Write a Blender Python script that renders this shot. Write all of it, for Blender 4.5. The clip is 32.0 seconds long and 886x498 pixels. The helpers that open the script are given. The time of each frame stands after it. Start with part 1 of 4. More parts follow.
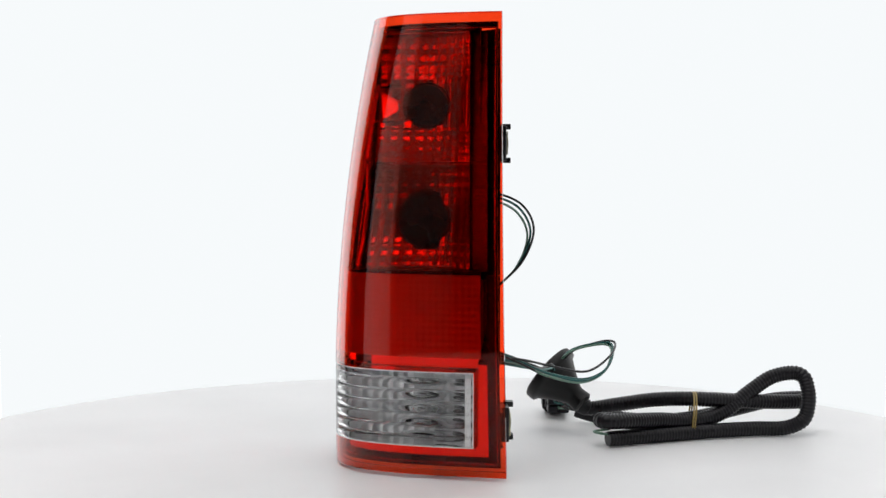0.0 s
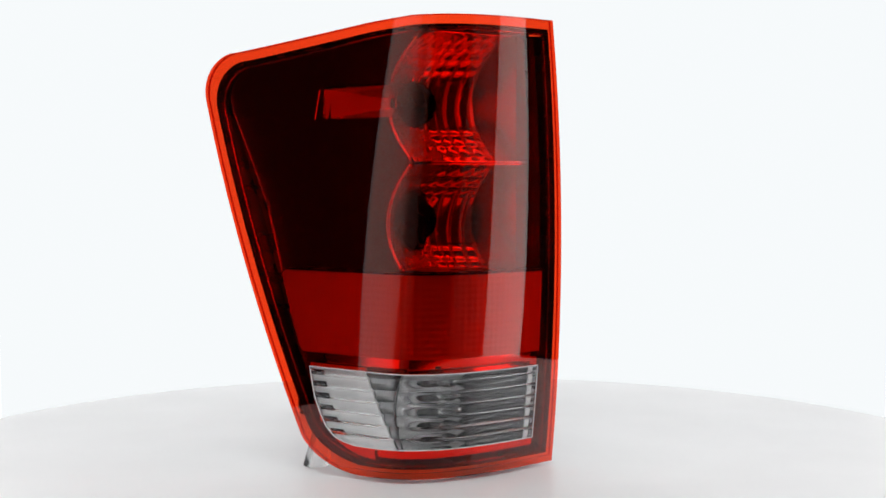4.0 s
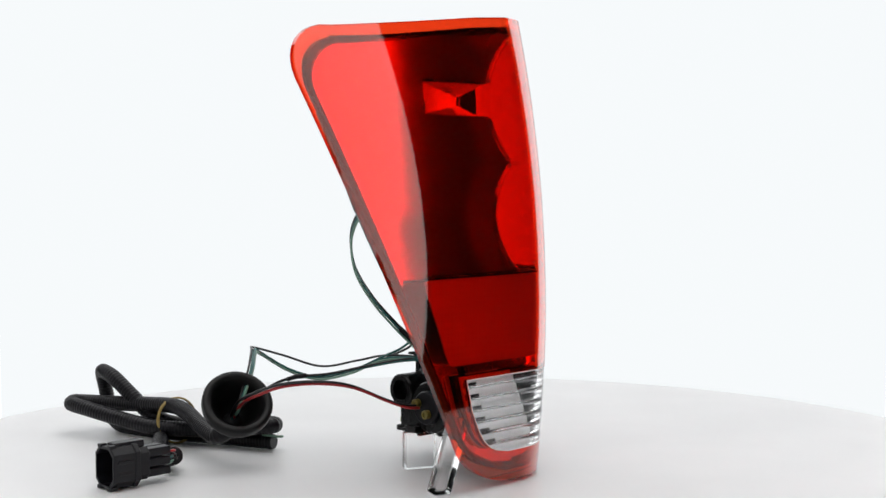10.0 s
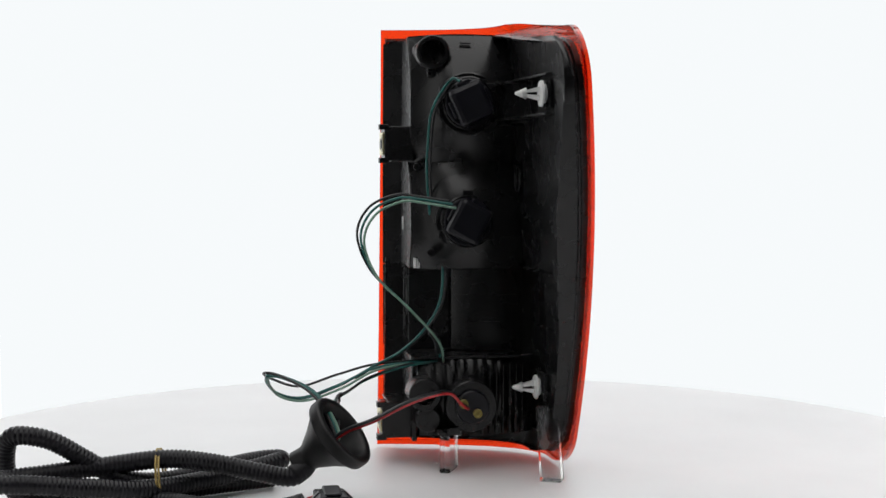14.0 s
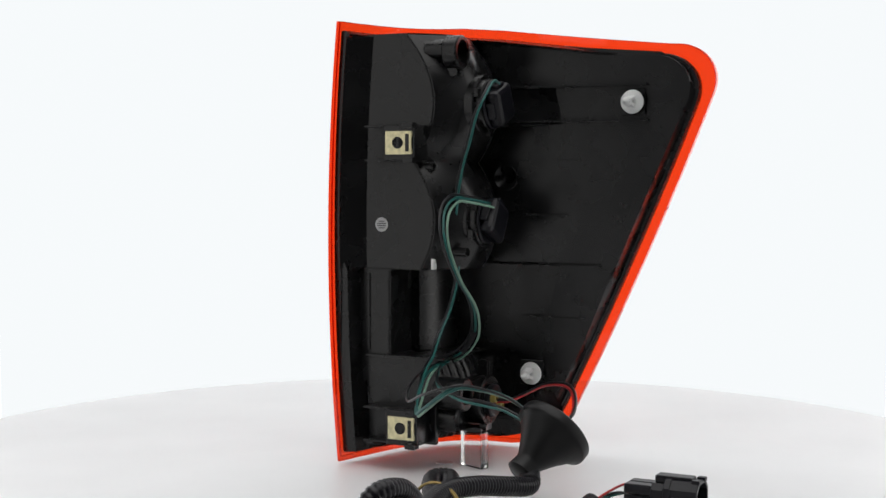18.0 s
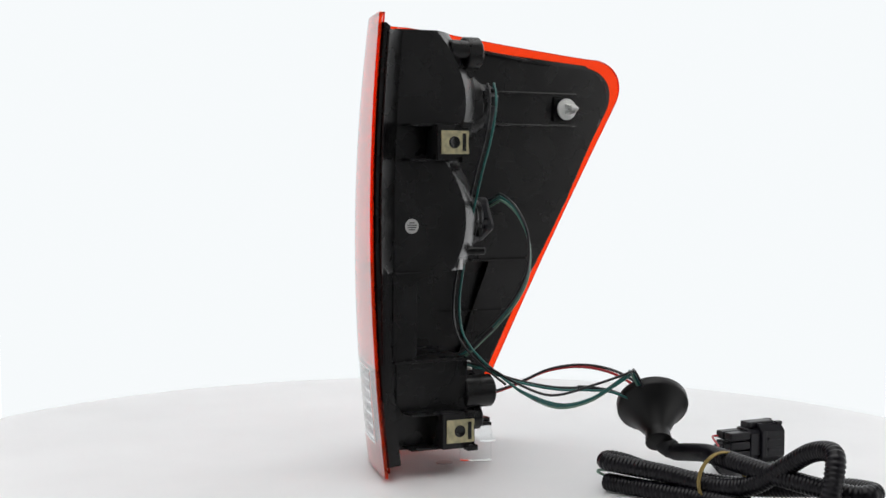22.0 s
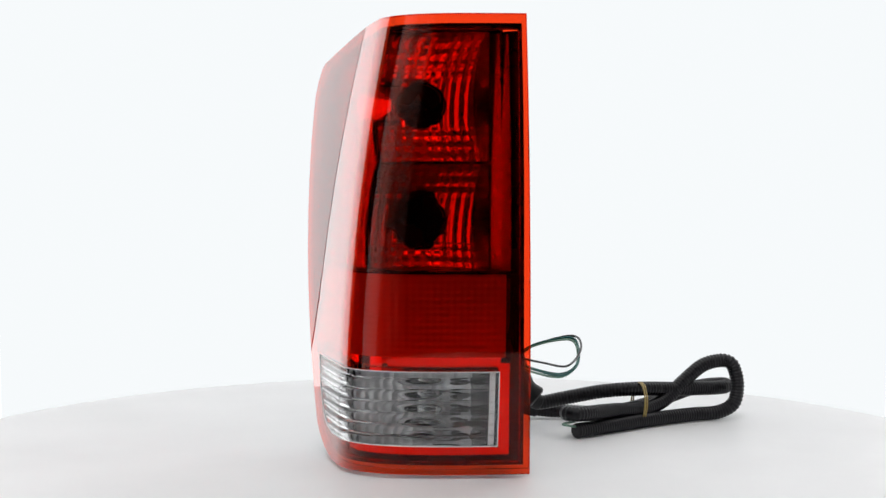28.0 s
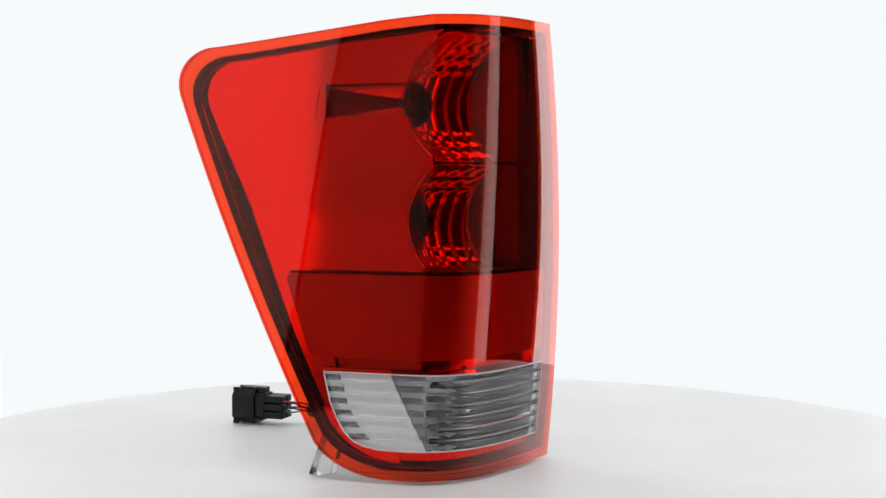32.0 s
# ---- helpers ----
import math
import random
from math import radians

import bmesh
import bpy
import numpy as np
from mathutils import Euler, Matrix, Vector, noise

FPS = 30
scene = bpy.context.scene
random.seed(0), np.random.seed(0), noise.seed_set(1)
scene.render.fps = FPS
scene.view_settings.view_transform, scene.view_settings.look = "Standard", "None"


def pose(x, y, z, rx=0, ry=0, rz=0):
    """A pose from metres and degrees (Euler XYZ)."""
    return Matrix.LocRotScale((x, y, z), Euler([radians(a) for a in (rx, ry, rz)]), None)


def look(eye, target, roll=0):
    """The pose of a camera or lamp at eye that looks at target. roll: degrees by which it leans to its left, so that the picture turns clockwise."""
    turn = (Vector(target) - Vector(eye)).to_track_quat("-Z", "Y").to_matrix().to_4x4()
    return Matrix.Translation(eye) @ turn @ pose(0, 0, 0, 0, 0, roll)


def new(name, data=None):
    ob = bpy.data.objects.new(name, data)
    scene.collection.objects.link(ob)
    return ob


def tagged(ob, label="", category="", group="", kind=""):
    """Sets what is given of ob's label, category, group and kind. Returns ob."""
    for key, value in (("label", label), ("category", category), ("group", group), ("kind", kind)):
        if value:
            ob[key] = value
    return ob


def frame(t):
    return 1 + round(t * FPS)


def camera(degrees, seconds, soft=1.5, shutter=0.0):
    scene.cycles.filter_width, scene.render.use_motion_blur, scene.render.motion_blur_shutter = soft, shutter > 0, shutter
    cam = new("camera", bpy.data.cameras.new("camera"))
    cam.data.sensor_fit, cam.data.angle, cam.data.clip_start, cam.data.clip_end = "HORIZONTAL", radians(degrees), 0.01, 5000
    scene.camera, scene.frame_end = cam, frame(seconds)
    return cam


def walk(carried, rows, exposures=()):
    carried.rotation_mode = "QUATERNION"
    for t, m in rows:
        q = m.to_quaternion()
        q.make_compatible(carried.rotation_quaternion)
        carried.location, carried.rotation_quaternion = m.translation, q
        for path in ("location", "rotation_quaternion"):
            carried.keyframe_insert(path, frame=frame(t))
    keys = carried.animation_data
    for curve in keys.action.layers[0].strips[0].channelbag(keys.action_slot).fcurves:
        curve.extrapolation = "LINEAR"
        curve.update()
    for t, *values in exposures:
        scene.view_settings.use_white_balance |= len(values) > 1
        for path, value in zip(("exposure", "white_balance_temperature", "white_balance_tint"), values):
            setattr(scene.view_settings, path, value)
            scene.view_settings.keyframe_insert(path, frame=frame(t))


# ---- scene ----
# A tail lamp turns on a white turntable before a fixed camera in a small photo studio.
U = 1.4            # metres per plan unit (eye to turntable axis)
DECK = 0.2125      # plan height of the eye over the turntable
cam = camera(35.76, 32.0, soft=1.5)
EYE = (0.0, -U, U * DECK)
STAND = look(EYE, (-0.0017, 0.0, U * (DECK - math.tan(radians(3.14)))))
walk(cam, [(0, STAND), (32, STAND)])
RATE = 13.44       # degrees a second


def turn_at(t):
    return RATE * t + 0.9 * math.sin(math.pi * min(max((t - 5) / 20.0, 0), 1)) ** 2


# ---- light ----
world = bpy.data.worlds.new("studio_dark")
scene.world = world
world.use_nodes = True
world.node_tree.nodes["Background"].inputs[0].default_value = (0.02, 0.021, 0.022, 1)
world.node_tree.nodes["Background"].inputs[1].default_value = 1.0
scene.view_settings.exposure = 0.0


# ---- materials ----
def mat(name, color=(0.8, 0.8, 0.8), rough=0.5, metal=0.0, bump=0.0, scale=200.0, vary=0.0, vscale=20.0, coat=0.0, ior=1.5, spec=0.5):
    m = bpy.data.materials.new(name)
    m.use_nodes = True
    nt = m.node_tree
    b = nt.nodes["Principled BSDF"]
    b.inputs["Base Color"].default_value = (*color, 1)
    b.inputs["Roughness"].default_value = rough
    b.inputs["Metallic"].default_value = metal
    b.inputs["IOR"].default_value = ior
    b.inputs["Specular IOR Level"].default_value = spec
    b.inputs["Coat Weight"].default_value = coat
    tc = nt.nodes.new("ShaderNodeTexCoord")
    if vary:
        n = nt.nodes.new("ShaderNodeTexNoise")
        n.inputs["Scale"].default_value, n.inputs["Detail"].default_value = vscale, 6
        nt.links.new(tc.outputs["Object"], n.inputs["Vector"])
        r = nt.nodes.new("ShaderNodeValToRGB")
        r.color_ramp.elements[0].position, r.color_ramp.elements[1].position = 0.3, 0.7
        r.color_ramp.elements[0].color = (*[c * (1 - vary) for c in color], 1)
        r.color_ramp.elements[1].color = (*[min(1, c * (1 + vary)) for c in color], 1)
        nt.links.new(n.outputs["Fac"], r.inputs["Fac"])
        nt.links.new(r.outputs["Color"], b.inputs["Base Color"])
        mr = nt.nodes.new("ShaderNodeMapRange")
        mr.inputs["To Min"].default_value, mr.inputs["To Max"].default_value = rough * (1 - vary), min(1, rough * (1 + vary))
        nt.links.new(n.outputs["Fac"], mr.inputs["Value"])
        nt.links.new(mr.outputs["Result"], b.inputs["Roughness"])
    if bump:
        n2 = nt.nodes.new("ShaderNodeTexNoise")
        n2.inputs["Scale"].default_value, n2.inputs["Detail"].default_value = scale, 4
        nt.links.new(tc.outputs["Object"], n2.inputs["Vector"])
        bp = nt.nodes.new("ShaderNodeBump")
        bp.inputs["Strength"].default_value, bp.inputs["Distance"].default_value = bump, 0.001
        nt.links.new(n2.outputs["Fac"], bp.inputs["Height"])
        nt.links.new(bp.outputs["Normal"], b.inputs["Normal"])
    return m


def clear_plastic(name, tint, base=0.04, rough=0.0, wave=0.0):
    """Thin tinted plastic: straight-through tint, with gloss that grows at grazing angles."""
    m = bpy.data.materials.new(name)
    m.use_nodes = True
    nt = m.node_tree
    nt.nodes.remove(nt.nodes["Principled BSDF"])
    out = nt.nodes["Material Output"]
    tr = nt.nodes.new("ShaderNodeBsdfTransparent")
    tr.inputs[0].default_value = (*tint, 1)
    gl = nt.nodes.new("ShaderNodeBsdfGlossy")
    gl.inputs["Roughness"].default_value = rough
    lw = nt.nodes.new("ShaderNodeLayerWeight")
    lw.inputs["Blend"].default_value = 0.5
    pw = nt.nodes.new("ShaderNodeMath")
    pw.operation = "POWER"
    pw.inputs[1].default_value = 2.35
    ma = nt.nodes.new("ShaderNodeMath")
    ma.operation = "MULTIPLY_ADD"
    ma.inputs[1].default_value, ma.inputs[2].default_value = 0.95 - base, base
    mix = nt.nodes.new("ShaderNodeMixShader")
    nt.links.new(lw.outputs["Facing"], pw.inputs[0])
    nt.links.new(pw.outputs[0], ma.inputs[0])
    nt.links.new(ma.outputs[0], mix.inputs[0])
    nt.links.new(tr.outputs[0], mix.inputs[1])
    nt.links.new(gl.outputs[0], mix.inputs[2])
    nt.links.new(mix.outputs[0], out.inputs["Surface"])
    if wave:
        tc = nt.nodes.new("ShaderNodeTexCoord")
        n = nt.nodes.new("ShaderNodeTexNoise")
        n.inputs["Scale"].default_value, n.inputs["Detail"].default_value = 14.0, 2
        bp = nt.nodes.new("ShaderNodeBump")
        bp.inputs["Strength"].default_value, bp.inputs["Distance"].default_value = wave, 0.002
        nt.links.new(tc.outputs["Object"], n.inputs["Vector"])
        nt.links.new(n.outputs["Fac"], bp.inputs["Height"])
        nt.links.new(bp.outputs["Normal"], gl.inputs["Normal"])
        nt.links.new(bp.outputs["Normal"], lw.inputs["Normal"])
    return m


def glass(name, tint, rough):
    m = bpy.data.materials.new(name)
    m.use_nodes = True
    b = m.node_tree.nodes["Principled BSDF"]
    b.inputs["Base Color"].default_value = (*tint, 1)
    b.inputs["Roughness"].default_value = rough
    b.inputs["IOR"].default_value = 1.49
    b.inputs["Transmission Weight"].default_value = 1.0
    return m


def glow(name, color, strength):
    m = bpy.data.materials.new(name)
    m.use_nodes = True
    nt = m.node_tree
    nt.nodes.remove(nt.nodes["Principled BSDF"])
    e = nt.nodes.new("ShaderNodeEmission")
    e.inputs[0].default_value, e.inputs[1].default_value = (*color, 1), strength
    nt.links.new(e.outputs[0], nt.nodes["Material Output"].inputs["Surface"])
    return m


def reflex_skin():
    """Fine prism rows of a reflex reflector."""
    m = bpy.data.materials.new("reflex_prisms")
    m.use_nodes = True
    nt = m.node_tree
    b = nt.nodes["Principled BSDF"]
    b.inputs["Metallic"].default_value, b.inputs["Roughness"].default_value = 0.6, 0.36
    tc = nt.nodes.new("ShaderNodeTexCoord")
    last = None
    for axis, scale in (("Z", 100.0), ("X", 100.0), ("Y", 100.0)):
        w = nt.nodes.new("ShaderNodeTexWave")
        w.wave_type, w.bands_direction = "BANDS", axis
        w.inputs["Scale"].default_value, w.inputs["Distortion"].default_value = scale / 2, 0.4
        nt.links.new(tc.outputs["Object"], w.inputs["Vector"])
        bp = nt.nodes.new("ShaderNodeBump")
        bp.inputs["Strength"].default_value, bp.inputs["Distance"].default_value = 0.16, 0.0012
        nt.links.new(w.outputs["Fac"], bp.inputs["Height"])
        if last:
            nt.links.new(last.outputs["Normal"], bp.inputs["Normal"])
        last = bp
    nt.links.new(last.outputs["Normal"], b.inputs["Normal"])
    n = nt.nodes.new("ShaderNodeTexNoise")
    n.inputs["Scale"].default_value = 60
    nt.links.new(tc.outputs["Object"], n.inputs["Vector"])
    r = nt.nodes.new("ShaderNodeValToRGB")
    r.color_ramp.elements[0].color, r.color_ramp.elements[1].color = (0.40, 0.38, 0.38, 1), (0.54, 0.52, 0.52, 1)
    nt.links.new(n.outputs["Fac"], r.inputs["Fac"])
    nt.links.new(r.outputs["Color"], b.inputs["Base Color"])
    return m


M_BACKDROP = glow("backlit_fabric", (0.955, 0.985, 1.0), 0.97)
M_LEFT = glow("side_panel_fabric", (0.98, 0.99, 1.0), 1.6)
M_RIGHT = glow("side_screen_fabric", (0.98, 0.99, 1.0), 1.9)
M_RIGHT_B = glow("inner_screen_fabric", (0.98, 0.99, 1.0), 1.6)
M_SOFT = glow("softbox_fabric", (1.0, 0.99, 0.97), 1.0)
M_SOFT_B = glow("bright_softbox_fabric", (1.0, 0.99, 0.97), 2.2)
M_TOP = glow("overhead_fill_fabric", (1.0, 0.99, 0.98), 1.95)
M_ROOM = mat("dark_wall_paint", (0.03, 0.03, 0.032), 0.9, vary=0.2)
M_DECK = mat("white_laminate", (0.80, 0.80, 0.81), 0.42, vary=0.03, vscale=6, bump=0.02, scale=900)
M_RED = clear_plastic("red_lens_plastic", (0.99, 0.235, 0.10), 0.021, 0.0, wave=0.015)
# same red plastic, with the edge's refracted darkness put into the tint
M_EDGE = clear_plastic("refraction_dark_edge", (0.80, 0.12, 0.06), 0.02)
M_CLEAR = glass("clear_lens_plastic", (0.97, 0.98, 0.985), 0.0)
M_ACRYLIC = glass("clear_acrylic", (0.98, 0.99, 0.99), 0.02)
M_REFLEX = reflex_skin()
M_WHITE = mat("white_nylon", (0.72, 0.73, 0.72), 0.4, vary=0.05)
M_ZINC = mat("yellow_zinc_plate", (0.62, 0.57, 0.36), 0.35, 1.0, vary=0.25, vscale=160)
M_TEAL = mat("teal_wire_sheath", (0.012, 0.11, 0.10), 0.35, vary=0.15, vscale=80)
M_PALE = mat("pale_green_wire_sheath", (0.17, 0.30, 0.23), 0.4, vary=0.15, vscale=80)
M_WIRE_BLACK = mat("black_wire_sheath", (0.012, 0.012, 0.014), 0.35, vary=0.2, vscale=80)
M_WIRE_RED = mat("red_wire_sheath", (0.42, 0.02, 0.025), 0.35, vary=0.15, vscale=80)
M_WIRE_YELLOW = mat("yellow_wire_sheath", (0.19, 0.15, 0.03), 0.4, vary=0.15, vscale=80)
M_BAND = mat("tan_rubber_band", (0.34, 0.24, 0.07), 0.5, vary=0.2, vscale=120)
M_GREY = mat("grey_paper_label", (0.5, 0.5, 0.5), 0.6, vary=0.06)
M_INK = mat("dark_print", (0.08, 0.08, 0.08), 0.6)
M_PLUG = mat("black_plug_plastic", (0.006, 0.006, 0.009), 0.36, spec=0.3, bump=0.05, scale=800, vary=0.2, vscale=60)
M_TAPE = mat("black_cloth_tape", (0.009, 0.009, 0.011), 0.55, spec=0.3, bump=0.3, scale=1500, vary=0.2, vscale=60)
M_MARK = mat("brushed_centre_mark", (0.62, 0.62, 0.63), 0.35, 0.3, vary=0.1)
M_CHROME = mat("vacuum_metallised", (0.85, 0.86, 0.87), 0.08, 1.0, bump=0.0)
M_FOAM = mat("grey_foam_board", (0.40, 0.40, 0.41), 0.8, vary=0.04)
M_BOWL = mat("faceted_metallising", (0.78, 0.78, 0.78), 0.12, 0.85, vary=0.03)
M_BEZEL = mat("bright_metallising", (0.85, 0.85, 0.86), 0.09, 0.95, vary=0.03)
# darker copy of the chrome: its dimmer reflections are put into the colour
M_DIMMED_CHROME = mat("dimmed_metallising", (0.27, 0.27, 0.28), 0.16, 1.0)
M_WELL = mat("satin_well_metallising", (0.93, 0.93, 0.94), 0.17, 0.42)
M_STRIP = mat("dull_silver_paint", (0.40, 0.40, 0.405), 0.16, 0.9, vary=0.05)
M_PLATE = mat("satin_metallising", (0.95, 0.95, 0.95), 0.30, 0.35, vary=0.03)
M_FRAME = mat("white_frame_paint", (0.85, 0.85, 0.85), 0.35, vary=0.04)
M_BLACK = mat("black_moulded_plastic", (0.0085, 0.0085, 0.009), 0.27, spec=0.36, bump=0.05, scale=700, vary=0.25, vscale=30)
M_RUBBER = mat("black_rubber", (0.005, 0.005, 0.0055), 0.45, spec=0.3, bump=0.1, scale=500, vary=0.25, vscale=40)
M_CONDUIT = mat("black_split_conduit", (0.005, 0.0045, 0.007), 0.33, spec=0.3, vary=0.2, vscale=50)


# ---- mesh helpers ----
def link_mesh(name, verts, faces, material, parent=None, label="", smooth=True):
    me = bpy.data.meshes.new(name)
    me.from_pydata([tuple(v) for v in verts], [], faces)
    me.materials.append(material)
    if smooth:
        for p in me.polygons:
            p.use_smooth = True
    me.update()
    ob = new(name, me)
    if parent:
        ob.parent = parent
    if label:
        tagged(ob, label)
    return ob


def part(name, bm, material, parent=None, label="", smooth=False):
    me = bpy.data.meshes.new(name)
    bmesh.ops.recalc_face_normals(bm, faces=bm.faces)
    bm.to_mesh(me)
    bm.free()
    me.materials.append(material)
    if smooth:
        for p in me.polygons:
            p.use_smooth = True
    ob = new(name, me)
    if parent:
        ob.parent = parent
    if label:
        tagged(ob, label)
    return ob


def thing(name, label, category, group=""):
    return tagged(new(name), label, category, group)


def P(x, y, z):
    """Plan units to metres."""
    return Vector((x * U, y * U, (z + DECK) * U))


def catmull(pts, n):
    pts = [Vector(p) for p in pts]
    ext = [pts[0] * 2 - pts[1]] + pts + [pts[-1] * 2 - pts[-2]]
    out = []
    for i in range(1, len(ext) - 2):
        a, b, c, d = ext[i - 1:i + 3]
        for k in range(n):
            t = k / n
            out.append(0.5 * (2 * b + (c - a) * t + (2 * a - 5 * b + 4 * c - d) * t * t + (3 * b - a - 3 * c + d) * t ** 3))
    out.append(pts[-1])
    return out


def tube(name, pts, radius, material, parent, label="", sides=10, radii=None, caps=True):
    """A round tube along a line of points; radii may give one radius a point."""
    verts, faces = [], []
    up = Vector((0, 0, 1))
    prev = None
    for i, p in enumerate(pts):
        d = (pts[min(i + 1, len(pts) - 1)] - pts[max(i - 1, 0)]).normalized()
        if prev is None:
            a = d.cross(up)
            a = a.normalized() if a.length > 1e-4 else Vector((1, 0, 0))
        else:
            a = (prev - d * prev.dot(d)).normalized()
        prev = a
        b = d.cross(a)
        r = radii[i] if radii else radius
        for k in range(sides):
            w = 2 * math.pi * k / sides
            verts.append(p + a * (r * math.cos(w)) + b * (r * math.sin(w)))
    for i in range(len(pts) - 1):
        for k in range(sides):
            k2 = (k + 1) % sides
            faces.append((i * sides + k, i * sides + k2, (i + 1) * sides + k2, (i + 1) * sides + k))
    if caps:
        faces.append(tuple(range(sides - 1, -1, -1)))
        faces.append(tuple((len(pts) - 1) * sides + k for k in range(sides)))
    return link_mesh(name, verts, faces, material, parent, label)


def box(bm, lo, hi, bevel=0.0):
    r = bmesh.ops.create_cube(bm, size=1)
    vs = r["verts"]
    c, s = (Vector(lo) + Vector(hi)) / 2, Vector(hi) - Vector(lo)
    for v in vs:
        v.co = Vector((v.co.x * s.x, v.co.y * s.y, v.co.z * s.z)) + c
    if bevel:
        es = list({e for v in vs for e in v.link_edges})
        bmesh.ops.bevel(bm, geom=es, offset=bevel, segments=2, affect="EDGES", profile=0.5)
    return vs


def bent_wall(name, radius, a0, a1, z0, z1, material, label, category):
    n = 48
    verts, faces = [], []
    for r in (radius, radius + 0.03):
        for i in range(n + 1):
            a = radians(a0 + (a1 - a0) * i / n)
            verts += [(r * math.cos(a), r * math.sin(a), z0), (r * math.cos(a), r * math.sin(a), z1)]
    m = 2 * (n + 1)
    for i in range(n):
        q = 2 * i
        faces += [(q, q + 2, q + 3, q + 1), (m + q, m + q + 1, m + q + 3, m + q + 2), (q, m + q, m + q + 2, q + 2), (q + 1, q + 3, m + q + 3, m + q + 1)]
    faces += [(0, 1, m + 1, m), (2 * n, m + 2 * n, m + 2 * n + 1, 2 * n + 1)]
    return tagged(link_mesh(name, verts, faces, material, None, "", True), label, category, kind="structure")


# ---- studio ----
def studio():
    bm = bmesh.new()
    box(bm, (-4, -4, -0.95), (4, 4, -0.85))
    tagged(part("floor", bm, M_ROOM), "dark grey painted studio floor", "floor", kind="structure")
    for nm, lo, hi in (("wall_north", (-4, 4, -0.95), (4, 4.1, 3)), ("wall_south", (-4, -4.1, -0.95), (4, -4, 3)),
                       ("wall_west", (-4.1, -4, -0.95), (-4, 4, 3)), ("wall_east", (4, -4, -0.95), (4.1, 4, 3))):
        bm = bmesh.new()
        box(bm, lo, hi)
        tagged(part(nm, bm, M_ROOM), "dark matt studio wall", "wall", kind="structure")
    bm = bmesh.new()
    box(bm, (-4, -4, 3), (4, 4, 3.1))
    tagged(part("ceiling", bm, M_ROOM), "dark matt studio ceiling", "ceiling", kind="structure")
    bent_wall("backdrop", 1.9, 59.0, 121.2, -0.8, 2.3, M_BACKDROP, "glowing white backlit fabric backdrop behind the turntable", "backdrop")
    bent_wall("side_screen_1", 1.88, 121.4, 159.5, -0.8, 2.3, M_LEFT, "bright white backlit fabric side screen", "backdrop")
    bent_wall("side_screen_3", 1.88, 45.2, 58.8, -0.8, 2.3, M_RIGHT_B, "white backlit fabric side screen", "backdrop")
    bent_wall("side_screen_2", 1.88, 27.5, 45, -0.8, 2.3, M_RIGHT, "white backlit fabric side screen", "backdrop")
    bent_wall("side_card_1", 1.95, -137, -114, -0.85, 1.9, M_FOAM, "pale grey foam reflector card", "reflector card")
    bent_wall("side_card_2", 1.95, -50, -23, -0.85, 1.9, M_FOAM, "pale grey foam reflector card", "reflector card")


def softbox(name, az, dist, width, z0, z1, material, label):
    """An upright lamp box that faces the turntable axis."""
    t = thing(name, label, "softbox")
    a = radians(az)
    t.matrix_basis = Matrix.Translation((dist * math.cos(a), dist * math.sin(a), 0)) @ Matrix.Rotation(a + math.pi / 2, 4, "Z")
    bm = bmesh.new()
    box(bm, (-width / 2, 0.0, z0), (width / 2, 0.01, z1))
    part("diffuser", bm, material, t, "glowing white fabric")
    bm = bmesh.new()
    box(bm, (-width / 2 - 0.02, -0.25, z0 - 0.02), (width / 2 + 0.02, -0.004, z1 + 0.02), 0.01)
    part("hood", bm, M_RUBBER, t)
    bm = bmesh.new()
    box(bm, (-0.015, -0.14, -0.85), (0.015, -0.11, z0 - 0.02))
    part("pole", bm, M_BLACK, t)
    return t


studio()
softbox("softbox", -149.3, 1.9, 0.80, -0.6, 1.9, M_SOFT, "tall studio softbox with white glowing fabric front")
softbox("softbox", -14.2, 1.9, 0.52, -0.6, 1.9, M_SOFT_B, "tall studio softbox with white glowing fabric front")
# unseen overhead softbox, added and stretched forward as front fill for deck and bowls
over = thing("overhead_fill_box", "added unseen overhead softbox reaching forward as front fill", "softbox")
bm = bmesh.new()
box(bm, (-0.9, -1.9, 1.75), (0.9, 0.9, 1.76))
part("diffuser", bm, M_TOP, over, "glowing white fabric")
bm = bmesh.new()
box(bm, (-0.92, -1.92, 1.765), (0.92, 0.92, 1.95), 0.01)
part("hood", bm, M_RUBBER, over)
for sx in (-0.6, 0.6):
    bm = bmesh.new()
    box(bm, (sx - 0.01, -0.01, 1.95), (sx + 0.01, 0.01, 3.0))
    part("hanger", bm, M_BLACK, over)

# ---- turntable ----
deck = thing("turntable", "round white laminate turntable that slowly turns", "turntable")


def lathe(name, prof, material, parent, label="", seg=96, smooth=True, m=None):
    verts, faces = [], []
    for r, z in prof:
        for k in range(seg):
            w = 2 * math.pi * k / seg
            v = Vector((r * math.cos(w), r * math.sin(w), z))
            verts.append(m @ v if m else v)
    for i in range(len(prof) - 1):
        for k in range(seg):
            k2 = (k + 1) % seg
            faces.append((i * seg + k, i * seg + k2, (i + 1) * seg + k2, (i + 1) * seg + k))
    faces.append(tuple(range(seg - 1, -1, -1)))
    faces.append(tuple((len(prof) - 1) * seg + k for k in range(seg)))
    return link_mesh(name, verts, faces, material, parent, label, smooth)


RAD = 0.43 * U
lathe("disc", [(RAD - 0.004, -0.025), (RAD, -0.021), (RAD, -0.003), (RAD - 0.003, 0.0)], M_DECK, deck, "white laminate disc", 160, False)
base = thing("turntable_stand", "dark round stand under the turntable", "stand")
